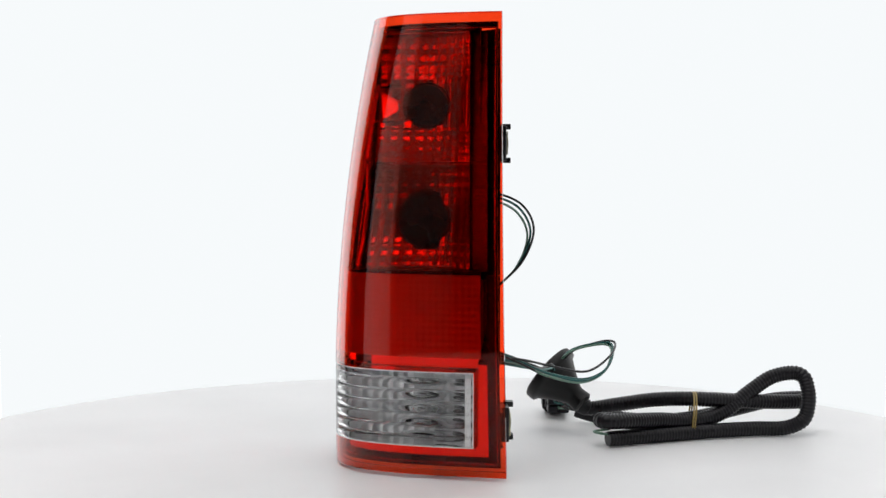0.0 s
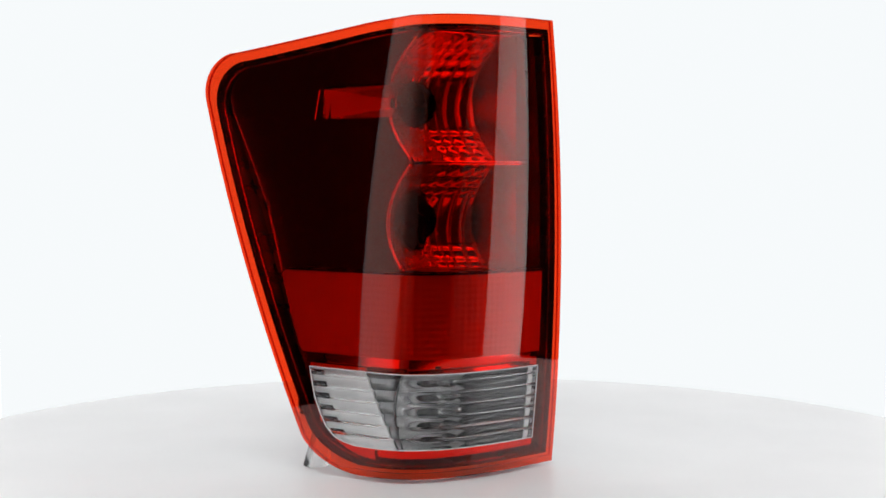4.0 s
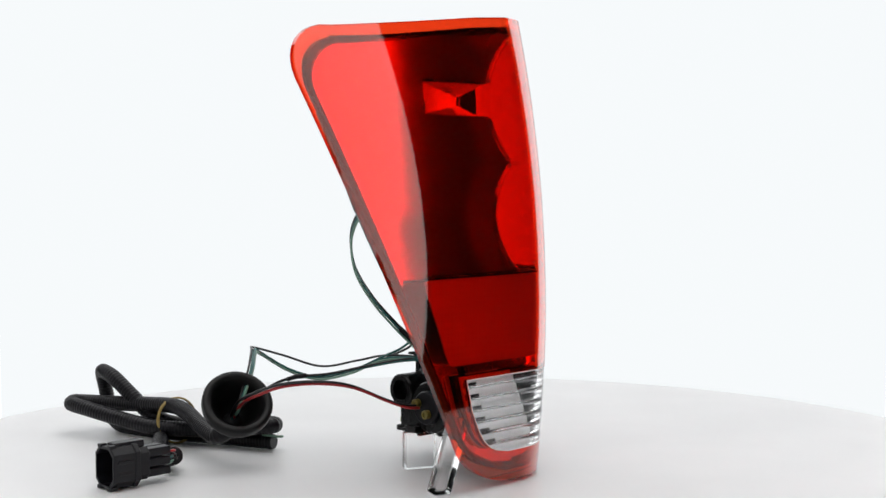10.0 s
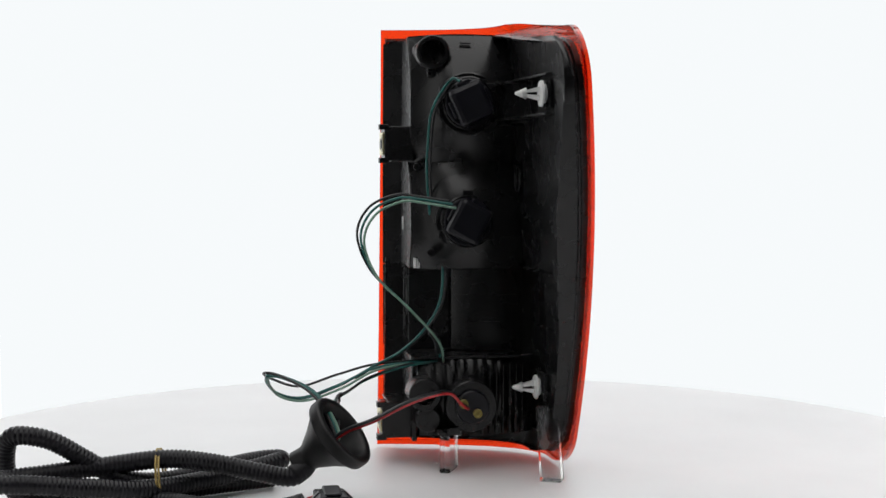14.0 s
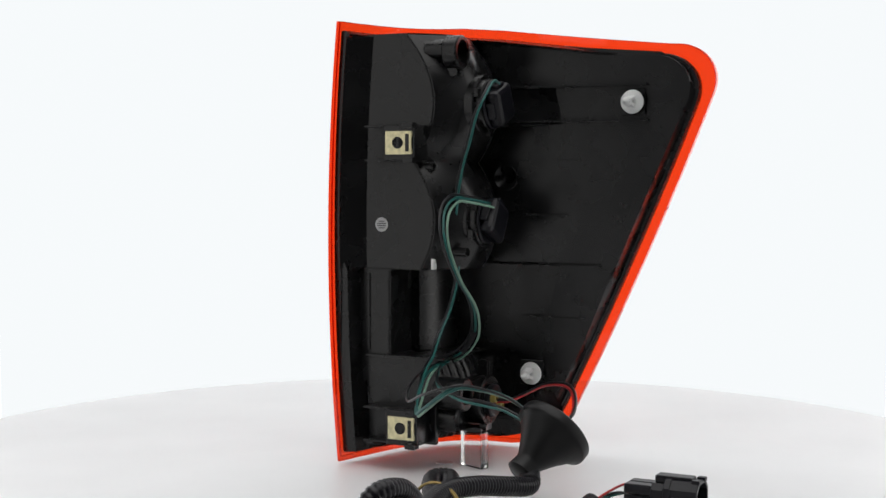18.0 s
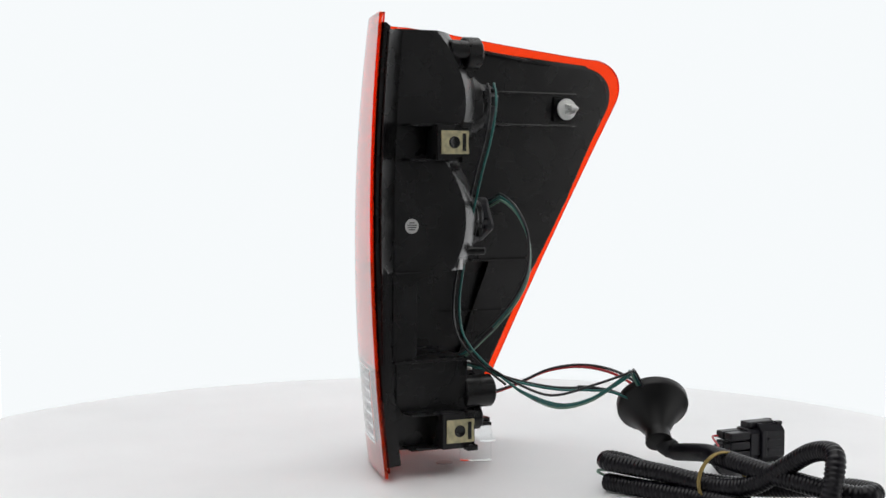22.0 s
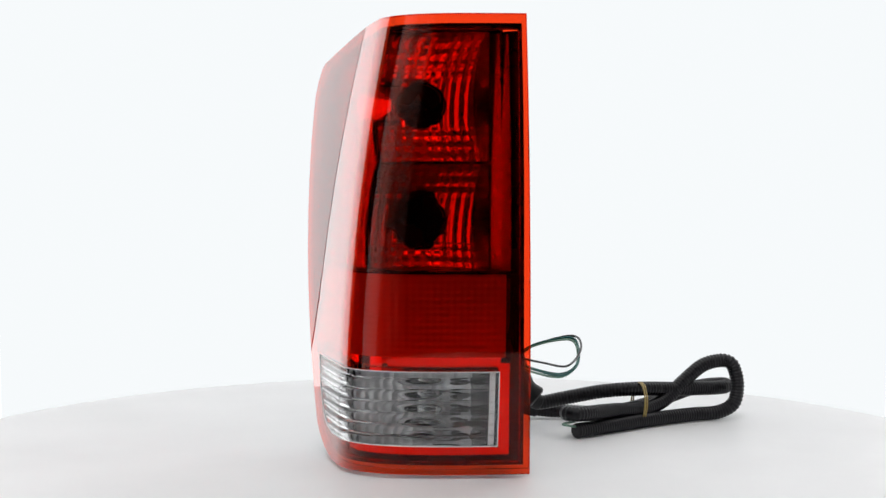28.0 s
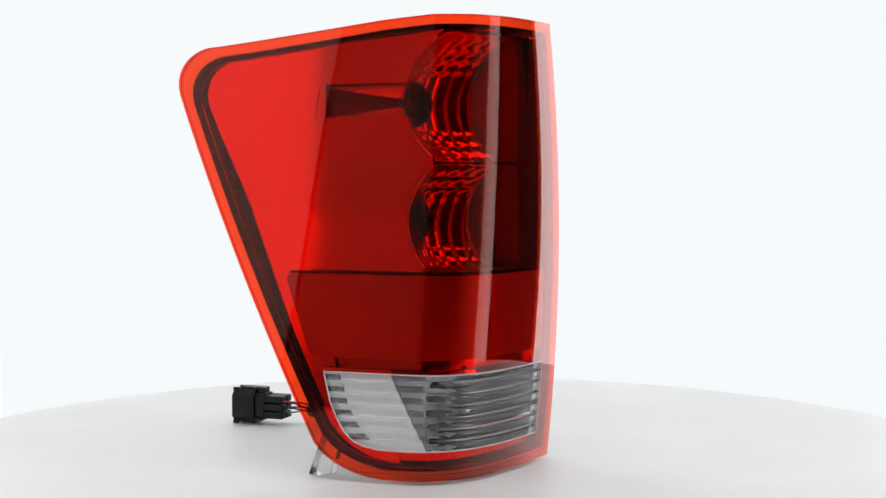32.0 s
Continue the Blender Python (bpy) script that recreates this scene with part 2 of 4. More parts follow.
lathe("column", [(0.2, -0.85), (0.2, -0.83), (0.06, -0.80), (0.06, -0.06), (0.25, -0.05), (0.25, -0.026)], M_BLACK, base, "", 48)

# ---- the lamp's outer surface ----
def quad2(c, z):
    return c[0] + c[1] * z + c[2] * z * z


def section(z):
    """Corner points of the level cut through the lens at plan height z, from its inner edge round the bend to its far edge."""
    r = Vector((quad2((0.0387, -0.0070, 0.0523), z), quad2((-0.0748, 0.0281, 0.3352), z)))
    v1 = Vector((quad2((-0.0106, 0.0808, 0.3877), z), quad2((-0.0708, 0.0230, 0.3341), z)))
    v2 = Vector((quad2((-0.0613, 0.0944, 0.4271), z), quad2((-0.0358, 0.0094, 0.2746), z)))
    v3 = Vector((quad2((-0.0689, 0.1097, 0.3193), z), quad2((-0.0218, -0.0219, 0.461), z)))
    f = Vector((quad2((-0.0697, 0.1423, 0.4047), z), quad2((0.1571, 0.4645, -0.1013), z)))
    v3 = v3 + Vector((VSH * (f.x - v3.x + 0.0008), 0))
    return r, v1, v2, v3, f


Z_LOW = -0.2095
VSH = 0.55


def top_at(s):
    s = max(0.0, s)
    k = 1.03 * s * s / (s + 0.03)
    return 0.1095 - 0.0182 * (k + 0.17 * k * (1 - k))


LEAN = 0.095       # slope of the top edge at the far corner


def trim(z, up=0.056, lift=0.0358, amp=0.040, low=-0.184, drop=0.0255, lamp=0.042):
    """How far the rounded far corners draw in from the straight far edge, in plan units along it."""
    e = 0.0
    if z > up:
        lo, hi = 0.0, math.pi / 2
        for _ in range(24):
            m = (lo + hi) / 2
            if up + (lift - LEAN * amp) * math.sin(m) + LEAN * amp * (1 - math.cos(m)) < z:
                lo = m
            else:
                hi = m
        e = amp * (1 - math.cos(lo))
    if z < low:
        k = min(1.0, (low - z) / drop)
        e = lamp * (1 - math.sqrt(max(0.0, 1 - k * k)))
    return e


KA, KB = 0.61, 0.90       # how tightly the front folds into the side
FRONT = 0.185             # slope of the front face in plan
FAR_IN = 1.2
SA, SB = 0.062, 0.14      # heading of the side face where the bend ends


def bend(u, z, shift=0.0, e=0.0):
    """Point of the lens at u (0 inner edge, 0.4 the bend, 1 far edge) and plan height z, moved inwards by shift plan units."""
    def at(u):
        r, v1, v2, v3, f = section(z)
        s = v3.lerp(f, 0.06)
        side = Vector((-SA - SB * z, 1.0)).normalized()
        if u <= 0.42:
            d1 = Vector((-1.0, FRONT)).normalized()
            w = s - r
            det = d1.x * -side.y - d1.y * -side.x
            c = r + d1 * ((w.x * -side.y - w.y * -side.x) / det)
            a, b = r.lerp(c, KA), s.lerp(c, KB)
            t = u / 0.42
            t = t + 0.25 * t * (1 - t)
            q = 1 - t
            return r * q ** 3 + a * 3 * q * q * t + b * 3 * q * t * t + s * t ** 3
        far = (f - s).length
        c = s + side * (0.3 * far)
        last = 1 - min(trim(z + e if z > 0 else z - e) + FAR_IN * e, 0.75 * far) / far
        w = (u - 0.42) * 1.862 if u <= 0.5 else 0.149 + (last - 0.149) * (u - 0.5) / 0.5
        t = (math.sqrt(0.36 + 1.6 * w) - 0.6) / 0.8
        return s * (1 - t) ** 2 + c * 2 * t * (1 - t) + f * t * t
    p = at(u)
    if shift:
        h = 0.004
        d = at(min(1, u + h)) - at(max(0, u - h))
        n = Vector((d.y, -d.x)).normalized()
        p = p + n * shift
    return p


def side_share(u):
    return 0.0 if u < 0.4 else (u - 0.4) / 0.6


def z_row(u, w, e=0.0):
    """Height of row w (0 low, 1 top): level rows below plan height 0, leaning with the top edge above it; e insets it."""
    lo, hi = Z_LOW + e, 0.1095 - e
    z = lo + (hi - lo) * w
    return z if z < 0 else z * (top_at(side_share(u)) - e) / hi


def row_of(z, e=0.0):
    return (z - Z_LOW - e) / (0.1095 - Z_LOW - 2 * e)


def rows_between(z0, z1, n, e=0.0):
    return [row_of(z0 + (z1 - z0) * i / n, e) for i in range(n + 1)]


def ramp(z, table):
    if z <= table[0][0]:
        return table[0][1]
    for (a, va), (b, vb) in zip(table, table[1:]):
        if z <= b:
            return va + (vb - va) * (z - a) / (b - a)
    return table[-1][1]


def u_side(s, z):
    """u of the point that lies the share s along the side face."""
    r, v1, v2, v3, f = section(z)
    y0 = quad2((-0.0328, -0.0176, 0.480), z)
    s = (y0 + (f.y - y0) * s - v3.y) / (f.y - v3.y)
    return 0.5 + (s - 0.2) / 0.8 * 0.5


def u_where(z, test, a, b, shift=0.0):
    """The u between a and b at which test of the lens point turns from negative to positive."""
    for _ in range(26):
        m = (a + b) / 2
        if test(bend(m, z, shift)) > 0:
            b = m
        else:
            a = m
    return (a + b) / 2


def tabled(fn):
    """fn of z, worked out once on a fine ladder of heights and read between."""
    vals = {}

    def at(z):
        k = (z + 0.215) / 0.001
        i = math.floor(k)
        for j in (i, i + 1):
            if j not in vals:
                vals[j] = fn(-0.215 + 0.001 * j)
        return vals[i] + (vals[i + 1] - vals[i]) * (k - i)
    return at


WIN_LO, WIN_HI = -0.189, -0.1365      # the clear window
FLEX_LO, FLEX_HI = -0.1268, -0.069    # the reflex band


@tabled
def u_strip(z):
    """Inner upright edge shared by window, reflex band and bowls."""
    return u_where(z, lambda p: 0.0195 - p.x, 0.0, 0.3)


def u_window(z):
    return u_side(ramp(z, [(-0.189, 0.40), (-0.1882, 0.47), (-0.1865, 0.56), (-0.184, 0.625), (-0.178, 0.685), (-0.170, 0.715), (-0.158, 0.733), (-0.1365, 0.717)]), z)


def u_flex(z):
    return u_side(ramp(z, [(-0.1268, 0.770), (-0.1250, 0.785), (-0.1220, 0.793), (-0.075, 0.795), (-0.071, 0.785), (-0.069, 0.762)]), z)


def columns(counts, marks):
    """Column positions that follow the marks (functions of z) from row to row."""
    n = sum(counts)

    def at(i, z):
        k = 0
        for c, a, b in zip(counts, marks, marks[1:]):
            if i <= k + c:
                return a(z) + (b(z) - a(z)) * (i - k) / c
            k += c
        return marks[-1](z)
    return n, at


def shell(name, cols, ws, shift, thick, material, parent, label="", keep=None, e=0.0, dent=None, crease=35):
    """A skin along the lens, shift inside its outer face and thick inwards. keep(i, z) picks cells, dent(u, z) moves the inner face."""
    n, at = cols
    verts, faces, grid = [], [], {}
    mid = {}
    for layer in (0, 1):
        for i in range(n + 1):
            for j, w in enumerate(ws):
                z = z_row(0.3, w, e)
                u = at(i, z)
                z = z_row(u, w, e)
                u = at(i, z)
                d = shift + layer * thick
                if layer and dent:
                    d += dent(u, z)
                p = bend(u, z, d, e)
                grid[layer, i, j] = len(verts)
                mid[i, j] = z
                verts.append(P(p.x, p.y, z))
    on = {(i, j) for i in range(n) for j in range(len(ws) - 1) if keep is None or keep(i, (mid[i, j] + mid[i, j + 1]) / 2)}
    for i, j in on:
        def g(l, a, b):
            return grid[l, i + a, j + b]
        faces.append((g(0, 0, 0), g(0, 0, 1), g(0, 1, 1), g(0, 1, 0)))
        faces.append((g(1, 0, 0), g(1, 1, 0), g(1, 1, 1), g(1, 0, 1)))
        for (di, dj), (a, b), (c, d) in (((-1, 0), (0, 0), (0, 1)), ((1, 0), (1, 1), (1, 0)), ((0, -1), (1, 0), (0, 0)), ((0, 1), (0, 1), (1, 1))):
            if (i + di, j + dj) not in on:
                faces.append((g(0, a, b), g(1, a, b), g(1, c, d), g(0, c, d)))
    ob = link_mesh(name, verts, faces, material, parent, label)
    tidy(ob, crease)
    return ob


def tidy(ob, crease=35):
    bm = bmesh.new()
    bm.from_mesh(ob.data)
    bmesh.ops.delete(bm, geom=[v for v in bm.verts if not v.link_faces], context="VERTS")
    bmesh.ops.recalc_face_normals(bm, faces=bm.faces)
    for ed in bm.edges:
        if len(ed.link_faces) == 2 and ed.calc_face_angle(0) > radians(crease):
            ed.smooth = False
    bm.to_mesh(ob.data)
    bm.free()


def sheet(name, pts, thick, material, parent, label="", crease=35):
    """A skin over rows of points (metres), made solid by moving it along thick."""
    nr, nc = len(pts), len(pts[0])
    verts = [p for row in pts for p in row] + [p + thick for row in pts for p in row]
    o = nr * nc
    faces = []
    for r in range(nr - 1):
        for c in range(nc - 1):
            a = r * nc + c
            faces += [(a, a + 1, a + nc + 1, a + nc), (o + a, o + a + nc, o + a + nc + 1, o + a + 1)]
    for c in range(nc - 1):
        for r in (0, nr - 1):
            a = r * nc + c
            faces.append((a, a + 1, o + a + 1, o + a))
    for r in range(nr - 1):
        for c in (0, nc - 1):
            a = r * nc + c
            faces.append((a, a + nc, o + a + nc, o + a))
    ob = link_mesh(name, verts, faces, material, parent, label)
    tidy(ob, crease)
    return ob


def spread(a, b, n):
    return [a + (b - a) * i / n for i in range(n + 1)]


def soft_spread(n):
    return [0.5 - 0.5 * math.cos(math.pi * i / n) for i in range(n + 1)]


def rod(name, a, b, r, material, parent, label="", seg=24, hole=0.0, depth=0.0):
    """A round bar from a to b (plan units), its end at b hollowed if hole is given."""
    a, b = P(*a), P(*b)
    d = b - a
    m = Matrix.Translation(a) @ d.to_track_quat("Z", "Y").to_matrix().to_4x4()
    ln = d.length
    e = min(0.0012, r * 0.15)
    prof = [(r - e, 0), (r, e), (r, ln - e), (r - e, ln)]
    if hole:
        prof += [(hole, ln), (hole * 0.95, ln - depth)]
    ob = lathe(name, prof, material, parent, label, seg, True, m)
    tidy(ob)
    return ob


def slab(name, lo, hi, material, parent, label="", bevel=0.0008):
    bm = bmesh.new()
    box(bm, P(*lo), P(*hi), bevel)
    return part(name, bm, material, parent, label)


# ---- the lamp ----
lamp = thing("tail_lamp", "red and clear plastic vehicle tail lamp with black housing", "tail lamp")
RIM = 0.0066
WS = sorted(set([row_of(WIN_LO), row_of(WIN_HI)] + [w for w in soft_spread(64)] + rows_between(WIN_LO, WIN_HI, 14)))
FULL = columns((6, 58, 16), (lambda z: 0.0, u_strip, u_window, lambda z: 1.0))


def off_window(i, z):
    return not (6 <= i < 64 and WIN_LO < z < WIN_HI)


shell("red_lens", FULL, WS, 0.0, 0.0024, M_RED, lamp, "glossy transparent red lens", off_window)
# clear window with level flutes on its inner face
WIN = columns((70,), (u_strip, u_window))


def flutes(u, z):
    k = (z - WIN_LO) / (WIN_HI - WIN_LO) * 6.5
    return 0.0016 * abs(math.sin(math.pi * k)) ** 0.9


clear_lens = shell("clear_lens", WIN, rows_between(WIN_LO, WIN_HI, 84), 0.0003, 0.0022, M_CLEAR, lamp, "clear fluted reversing lens", None, 0.0, flutes, 50)
clear_lens.visible_shadow = False


def ring_of(e, n=40):
    """The rim line, e inside the lens edge, as (u, z) pairs all round."""
    u0 = 1.0 * e
    low = Z_LOW + RIM + (e - RIM) * 0.45
    end = top_at(1.0) - e
    out = [(u0 + (1 - u0) * k / n, low) for k in range(n)]
    out += [(1.0, low + (end - low) * w) for w in soft_spread(60)]
    out += [(u0 + (1 - u0) * (1 - k / n), None) for k in range(1, n)]
    out = [(u, top_at(side_share(u)) - e if z is None else z) for u, z in out]
    top = top_at(0) - e
    out += [(u0, top + (low - top) * k / 30) for k in range(30)]
    return out


def rim_wall(name, e, slope, material, label=""):
    """The dark wall behind the lens edge: a short upright foot, then a slope down to the inner panels."""
    verts, faces = [], []
    loops = ((e, 0.0026), (e, 0.0060), (e + slope, 0.0190), (e + slope + 0.0016, 0.0180), (e + 0.0020, 0.0050), (e + 0.0018, 0.0026))
    for ee, s in loops:
        for u, z in ring_of(ee):
            far = min(1.0, max(0.0, (u - 0.72) / 0.22))
            near = min(1.0, max(0.0, (0.10 - u) / 0.07))
            p = bend(u, z, s - (0.0105 * far + (0.0095 if z > -0.066 else 0.0055) * near if s > 0.01 else 0.0), ee)
            verts.append(P(p.x, p.y, z))
    n = len(verts) // 6
    for l in range(6):
        for i in range(n):
            k, m = (i + 1) % n, (l + 1) % 6
            faces.append((l * n + i, l * n + k, m * n + k, m * n + i))
    ob = link_mesh(name, verts, faces, material, lamp, label)
    tidy(ob)
    return ob


def edge_lip():
    """A short return added at the lens edge, tinted for refraction's thin dark line."""
    loops = ((0.0001, 0.0026), (0.0001, 0.0040), (0.0005, 0.0040), (0.0005, 0.0026))
    verts, faces = [], []
    for ee, sh in loops:
        for u, z in ring_of(ee):
            p = bend(u, z, sh, ee)
            verts.append(P(p.x, p.y, z))
    n = len(verts) // 4
    for l in range(4):
        for i in range(n):
            k, m = (i + 1) % n, (l + 1) % 4
            faces.append((l * n + i, l * n + k, m * n + k, m * n + i))
    tidy(link_mesh("edge_lip", verts, faces, M_EDGE, lamp, "added lens edge lip tinted dark for refraction"))


edge_lip()
SLOPE = 0.0024
rim_wall("seal_wall", RIM, SLOPE, M_BLACK)
# bright tube added for the line of light caught on the seal's step
line = []
for u, z in ring_of(RIM + 0.0034):
    p = bend(u, z, 0.0064, RIM + 0.0034)
    line.append(P(p.x, p.y, z))
tube("seal_glint", line + line[:1], 0.0007, M_BEZEL, lamp, "thin bright tube standing in for light on the seal's step", 6, None, False)

# reflector bowls, side mirror and their black backs
BOWLS = ((-0.0127, 0.0500, 0.0085, 0.0975), (-0.0125, -0.0340, -0.0690, 0.0065))


def bowl_y(x, z, xb, zb):
    return 0.021 - (x - xb) ** 2 / (0.0265 if x > xb else 0.154) - (z - zb) ** 2 / 0.08


def facet(run, z, zb):
    """Depth of the facets: upright flutes at the height of the bulb, rows of small pillows above and below."""
    far = min(1.0, max(0.0, (abs(z - zb) - 0.0165) / 0.001))
    return 0.0011 * abs(math.sin(math.pi * run / 0.0098)) + 0.0007 * far * abs(math.sin(math.pi * (z - zb - 0.0165) / 0.0078))


Z_SPLIT = 0.0645
SLOT_Z, SLOT_H, SLOT_END = 0.0500, 0.0115, 0.0710   # the groove from the upper bulb out over the side mirror


def mirror_x(y, z):
    """The flat inner side mirror, leaning a little, more so below the bowls."""
    low = min(0.085, max(0.0, -0.025 - z))
    return -0.0527 + 0.055 * (z - 0.03) - 0.09 * (math.hypot(low, 0.004) - 0.004) + 0.001 * (y - 0.075)


@tabled
def mirror_y(z):
    """Where the bowl runs out through the side mirror."""
    xb, zb, lo, hi = BOWLS[0] if z > 0.0075 else BOWLS[1]
    y = 0.0
    for _ in range(6):
        y = bowl_y(mirror_x(y, z), z, xb, zb)
    return y


def far_y(z, e):
    r, v1, v2, v3, f = section(z)
    return (f - (f - v3).normalized() * (trim(z + e if z > 0 else z - e) + FAR_IN * e)).y


EIN = RIM + SLOPE + 0.0006


def u_end(z):
    return 1.0


MZ = 0.1095 - EIN
BZ = 0.1095 - RIM - 0.0004
REACH = spread(0.0, 0.93, 26) + [0.94, 0.95, 0.955, 0.96, 0.965, 0.97, 0.975, 0.98, 0.985, 0.99, 0.995, 1.0]


def below_y(z):
    """Where the side panel starts below the bowls, behind the reflex band and beside the clear window."""
    return bend(u_window(z), z, 0.004).y - 0.014


def mirror_sheet(name, off, e, z0, z1, y_from, material, label, n=16):
    """A level-ruled piece of the flat side panel; its back turns up towards the lens at the far edge."""
    rows = []
    for k in range(n + 1):
        zb = z0 + (z1 - z0) * k / n
        line = []
        for w in REACH:
            z = zb
            for _ in range(3):
                ya = y_from(z)
                y = ya + (far_y(z, e) - (0.0 if off else 0.0042) - ya) * w
                s = max(0.0, (y + 0.03) / 0.2)
                z = zb if zb < Z_SPLIT else Z_SPLIT + (zb - Z_SPLIT) * (top_at(s) - e - Z_SPLIT) / (0.1095 - e - Z_SPLIT)
            x = mirror_x(y, z)
            turn_up = max(min(1.0, (0.0052 - (1 - w) * (far_y(z, e) - ya)) / 0.0012), (zb - BZ) / 0.005 + 1, (Z_LOW + RIM + 0.0004 - zb) / 0.005 + 1, 0.0)
            lift = max(0.0, x + off - section(z)[4].x - 0.0070) * turn_up if off else 0.0
            line.append(P(x + off - lift, y, z))
        rows.append(line)
    sheet(name, rows, Vector((0.0014, 0, 0)), material, lamp, label)


for z0, z1, y0, n in ((Z_LOW + EIN, -0.0690, lambda z: below_y(z) + 0.003, 40), (-0.0690, 0.0076, mirror_y, 24), (0.0076, SLOT_Z - SLOT_H + 0.001, mirror_y, 14),
                      (SLOT_Z - SLOT_H + 0.001, SLOT_Z + SLOT_H + 0.0014, lambda z: SLOT_END, 10), (SLOT_Z + SLOT_H + 0.0014, MZ, mirror_y, 22)):
    mirror_sheet("side_mirror", 0.0, EIN, z0, z1, y0, M_CHROME, "mirror-bright inner side panel", n)
for z0, z1, y0, n in ((Z_LOW + RIM + 0.0004, -0.0690, below_y, 40), (-0.0690, SLOT_Z - SLOT_H - 0.001, mirror_y, 30), (SLOT_Z - SLOT_H - 0.001, SLOT_Z + SLOT_H + 0.003, lambda z: SLOT_END - 0.004, 8), (SLOT_Z + SLOT_H + 0.003, BZ, mirror_y, 16)):
    mirror_sheet("back_panel", 0.0030, RIM + 0.0004, z0, z1, y0, M_BLACK, "", n)


def front_y(x):
    return -0.0605 + (0.022 - x) * 0.33


HOLE = 0.0160      # radius of the bulb openings


def bowl_row(z, xl, xb, zb, n=110):
    """One level line of the bowl with its facets sunk square to it, and the groove that runs out from the upper bulb."""
    line, run, last = [], 0.0, None
    for i in range(n + 1):
        x = xl + (0.0172 - xl) * (1 - (1 - i / n) ** 1.35)
        y = bowl_y(x, z, xb, zb)
        if last:
            run += math.hypot(x - last[0], y - last[1])
        last = (x, y)
        g = -2 * (x - xb) / (0.0265 if x > xb else 0.154)
        d = facet(run, z, zb) / math.hypot(1.0, g)
        h = SLOT_H * min(1.0, 0.25 + 0.75 * (-0.033 - x) / 0.017)
        px, py = min(x - g * d, 0.0173), y + d
        if zb > 0 and x < -0.033 and abs(z - SLOT_Z) < h:
            px, py = x, max(y, 0.0182 + (-0.033 - x) * 3.14)
        if math.hypot(x - xb, z - zb) < HOLE:
            px, py = x, 0.0248
        line.append(P(px, py, z))
    return line


for xb, zb, lo, hi in BOWLS:
    rows = []
    for k in range(91):
        z = lo + (hi - lo) * k / 90
        xl = mirror_x(mirror_y(z), z)
        rows.append(bowl_row(z, xl, xb, zb))
    sheet("reflector_bowl", rows, Vector((0, 0.0015, 0)), M_BOWL, lamp, "chromed reflector bowl with upright facets", 30)
    verts, faces = [], []
    for k in range(40):
        w = 2 * math.pi * k / 40
        for r, dy in ((HOLE + 0.0008, 0.0), (HOLE - 0.0004, -0.0006), (HOLE - 0.0006, None)):
            x, z = xb + r * math.cos(w), zb + r * math.sin(w)
            verts.append(P(x, 0.0236 if dy is None else bowl_y(x, z, xb, zb) + dy, z))
    for k in range(40):
        m = (k + 1) % 40
        for j in range(2):
            faces.append((3 * k + j, 3 * k + j + 1, 3 * m + j + 1, 3 * m + j))
    faces.append(tuple(3 * k + 2 for k in range(40)))
    tidy(link_mesh("bulb_hole", verts, faces, M_BLACK, lamp, "dark round bulb opening"))
    for zz, sg in ((lo, -1), (hi, 1)):
        rows = []
        for i in range(25):
            x = -0.042 + (0.0172 + 0.042) * i / 24
            y0 = front_y(x) + (0.012 if zz > 0.05 else 0.004)
            y1 = max(bowl_y(x, zz, xb, zb), y0 + 0.002)
            rows.append([P(x, y0 + (y1 - y0) * j / 4, zz) for j in range(5)])
        sheet("bowl_shelf", rows, Vector((0, 0, sg * 0.0007)), M_CHROME, lamp, "thin chromed shelf")
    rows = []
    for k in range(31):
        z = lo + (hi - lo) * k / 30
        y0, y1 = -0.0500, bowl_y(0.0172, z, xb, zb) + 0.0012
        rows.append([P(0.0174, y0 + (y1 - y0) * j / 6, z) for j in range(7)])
    sheet("bowl_cheek", rows, Vector((0.0012, 0, 0)), M_DIMMED_CHROME, lamp, "chromed inner wall")


# thick faceted edge where each bowl breaks through the side mirror
for lo, hi in ((-0.0680, 0.0060), (0.0100, SLOT_Z - SLOT_H), (SLOT_Z + SLOT_H + 0.0015, 0.0935)):
    line = []
    for z in spread(lo, hi, 24):
        y = mirror_y(z)
        line.append(P(mirror_x(y, z) - 0.0006, y - 0.0012, z))
    tube("bowl_edge", line, 0.0022, M_BOWL, lamp, "bright faceted edge of the bowl", 8)


def back_y(x, z):
    best = -1.0
    for xb, zb, lo, hi in BOWLS:
        best = max(best, 0.0275 - (x - xb) ** 2 / (0.058 if x > xb else 0.148) - (z - zb) ** 2 / 0.11)
        if lo - 0.002 < z < hi + 0.004:
            best = max(best, bowl_y(x, z, xb, zb) + 0.0068)
    return best


rows = []
for z in spread(-0.0680, 0.0992, 90):
    groove = abs(z - SLOT_Z) < SLOT_H + 0.0036
    xl = mirror_x(mirror_y(z), z) + (0.0012 if groove else 0.0030)
    line = []
    for i in range(61):
        x = xl + (0.0245 - xl) * i / 60
        y = back_y(x, z)
        line.append(P(x, max(y, 0.0222 + (-0.033 - x) * 3.14) if groove and x < -0.033 else y, z))
    rows.append(line)
sheet("bowl_back", rows, Vector((0, 0.0018, 0)), M_BLACK, lamp, "black moulded back of the reflector bowls")
rows = [[P(0.0245, -0.0560 + (back_y(0.0245, z) + 0.0560) * j / 10, z) for j in range(11)] for z in spread(-0.0680, 0.0992, 90)]
sheet("housing_cheek", rows, Vector((0.0012, 0, 0)), M_BLACK, lamp)
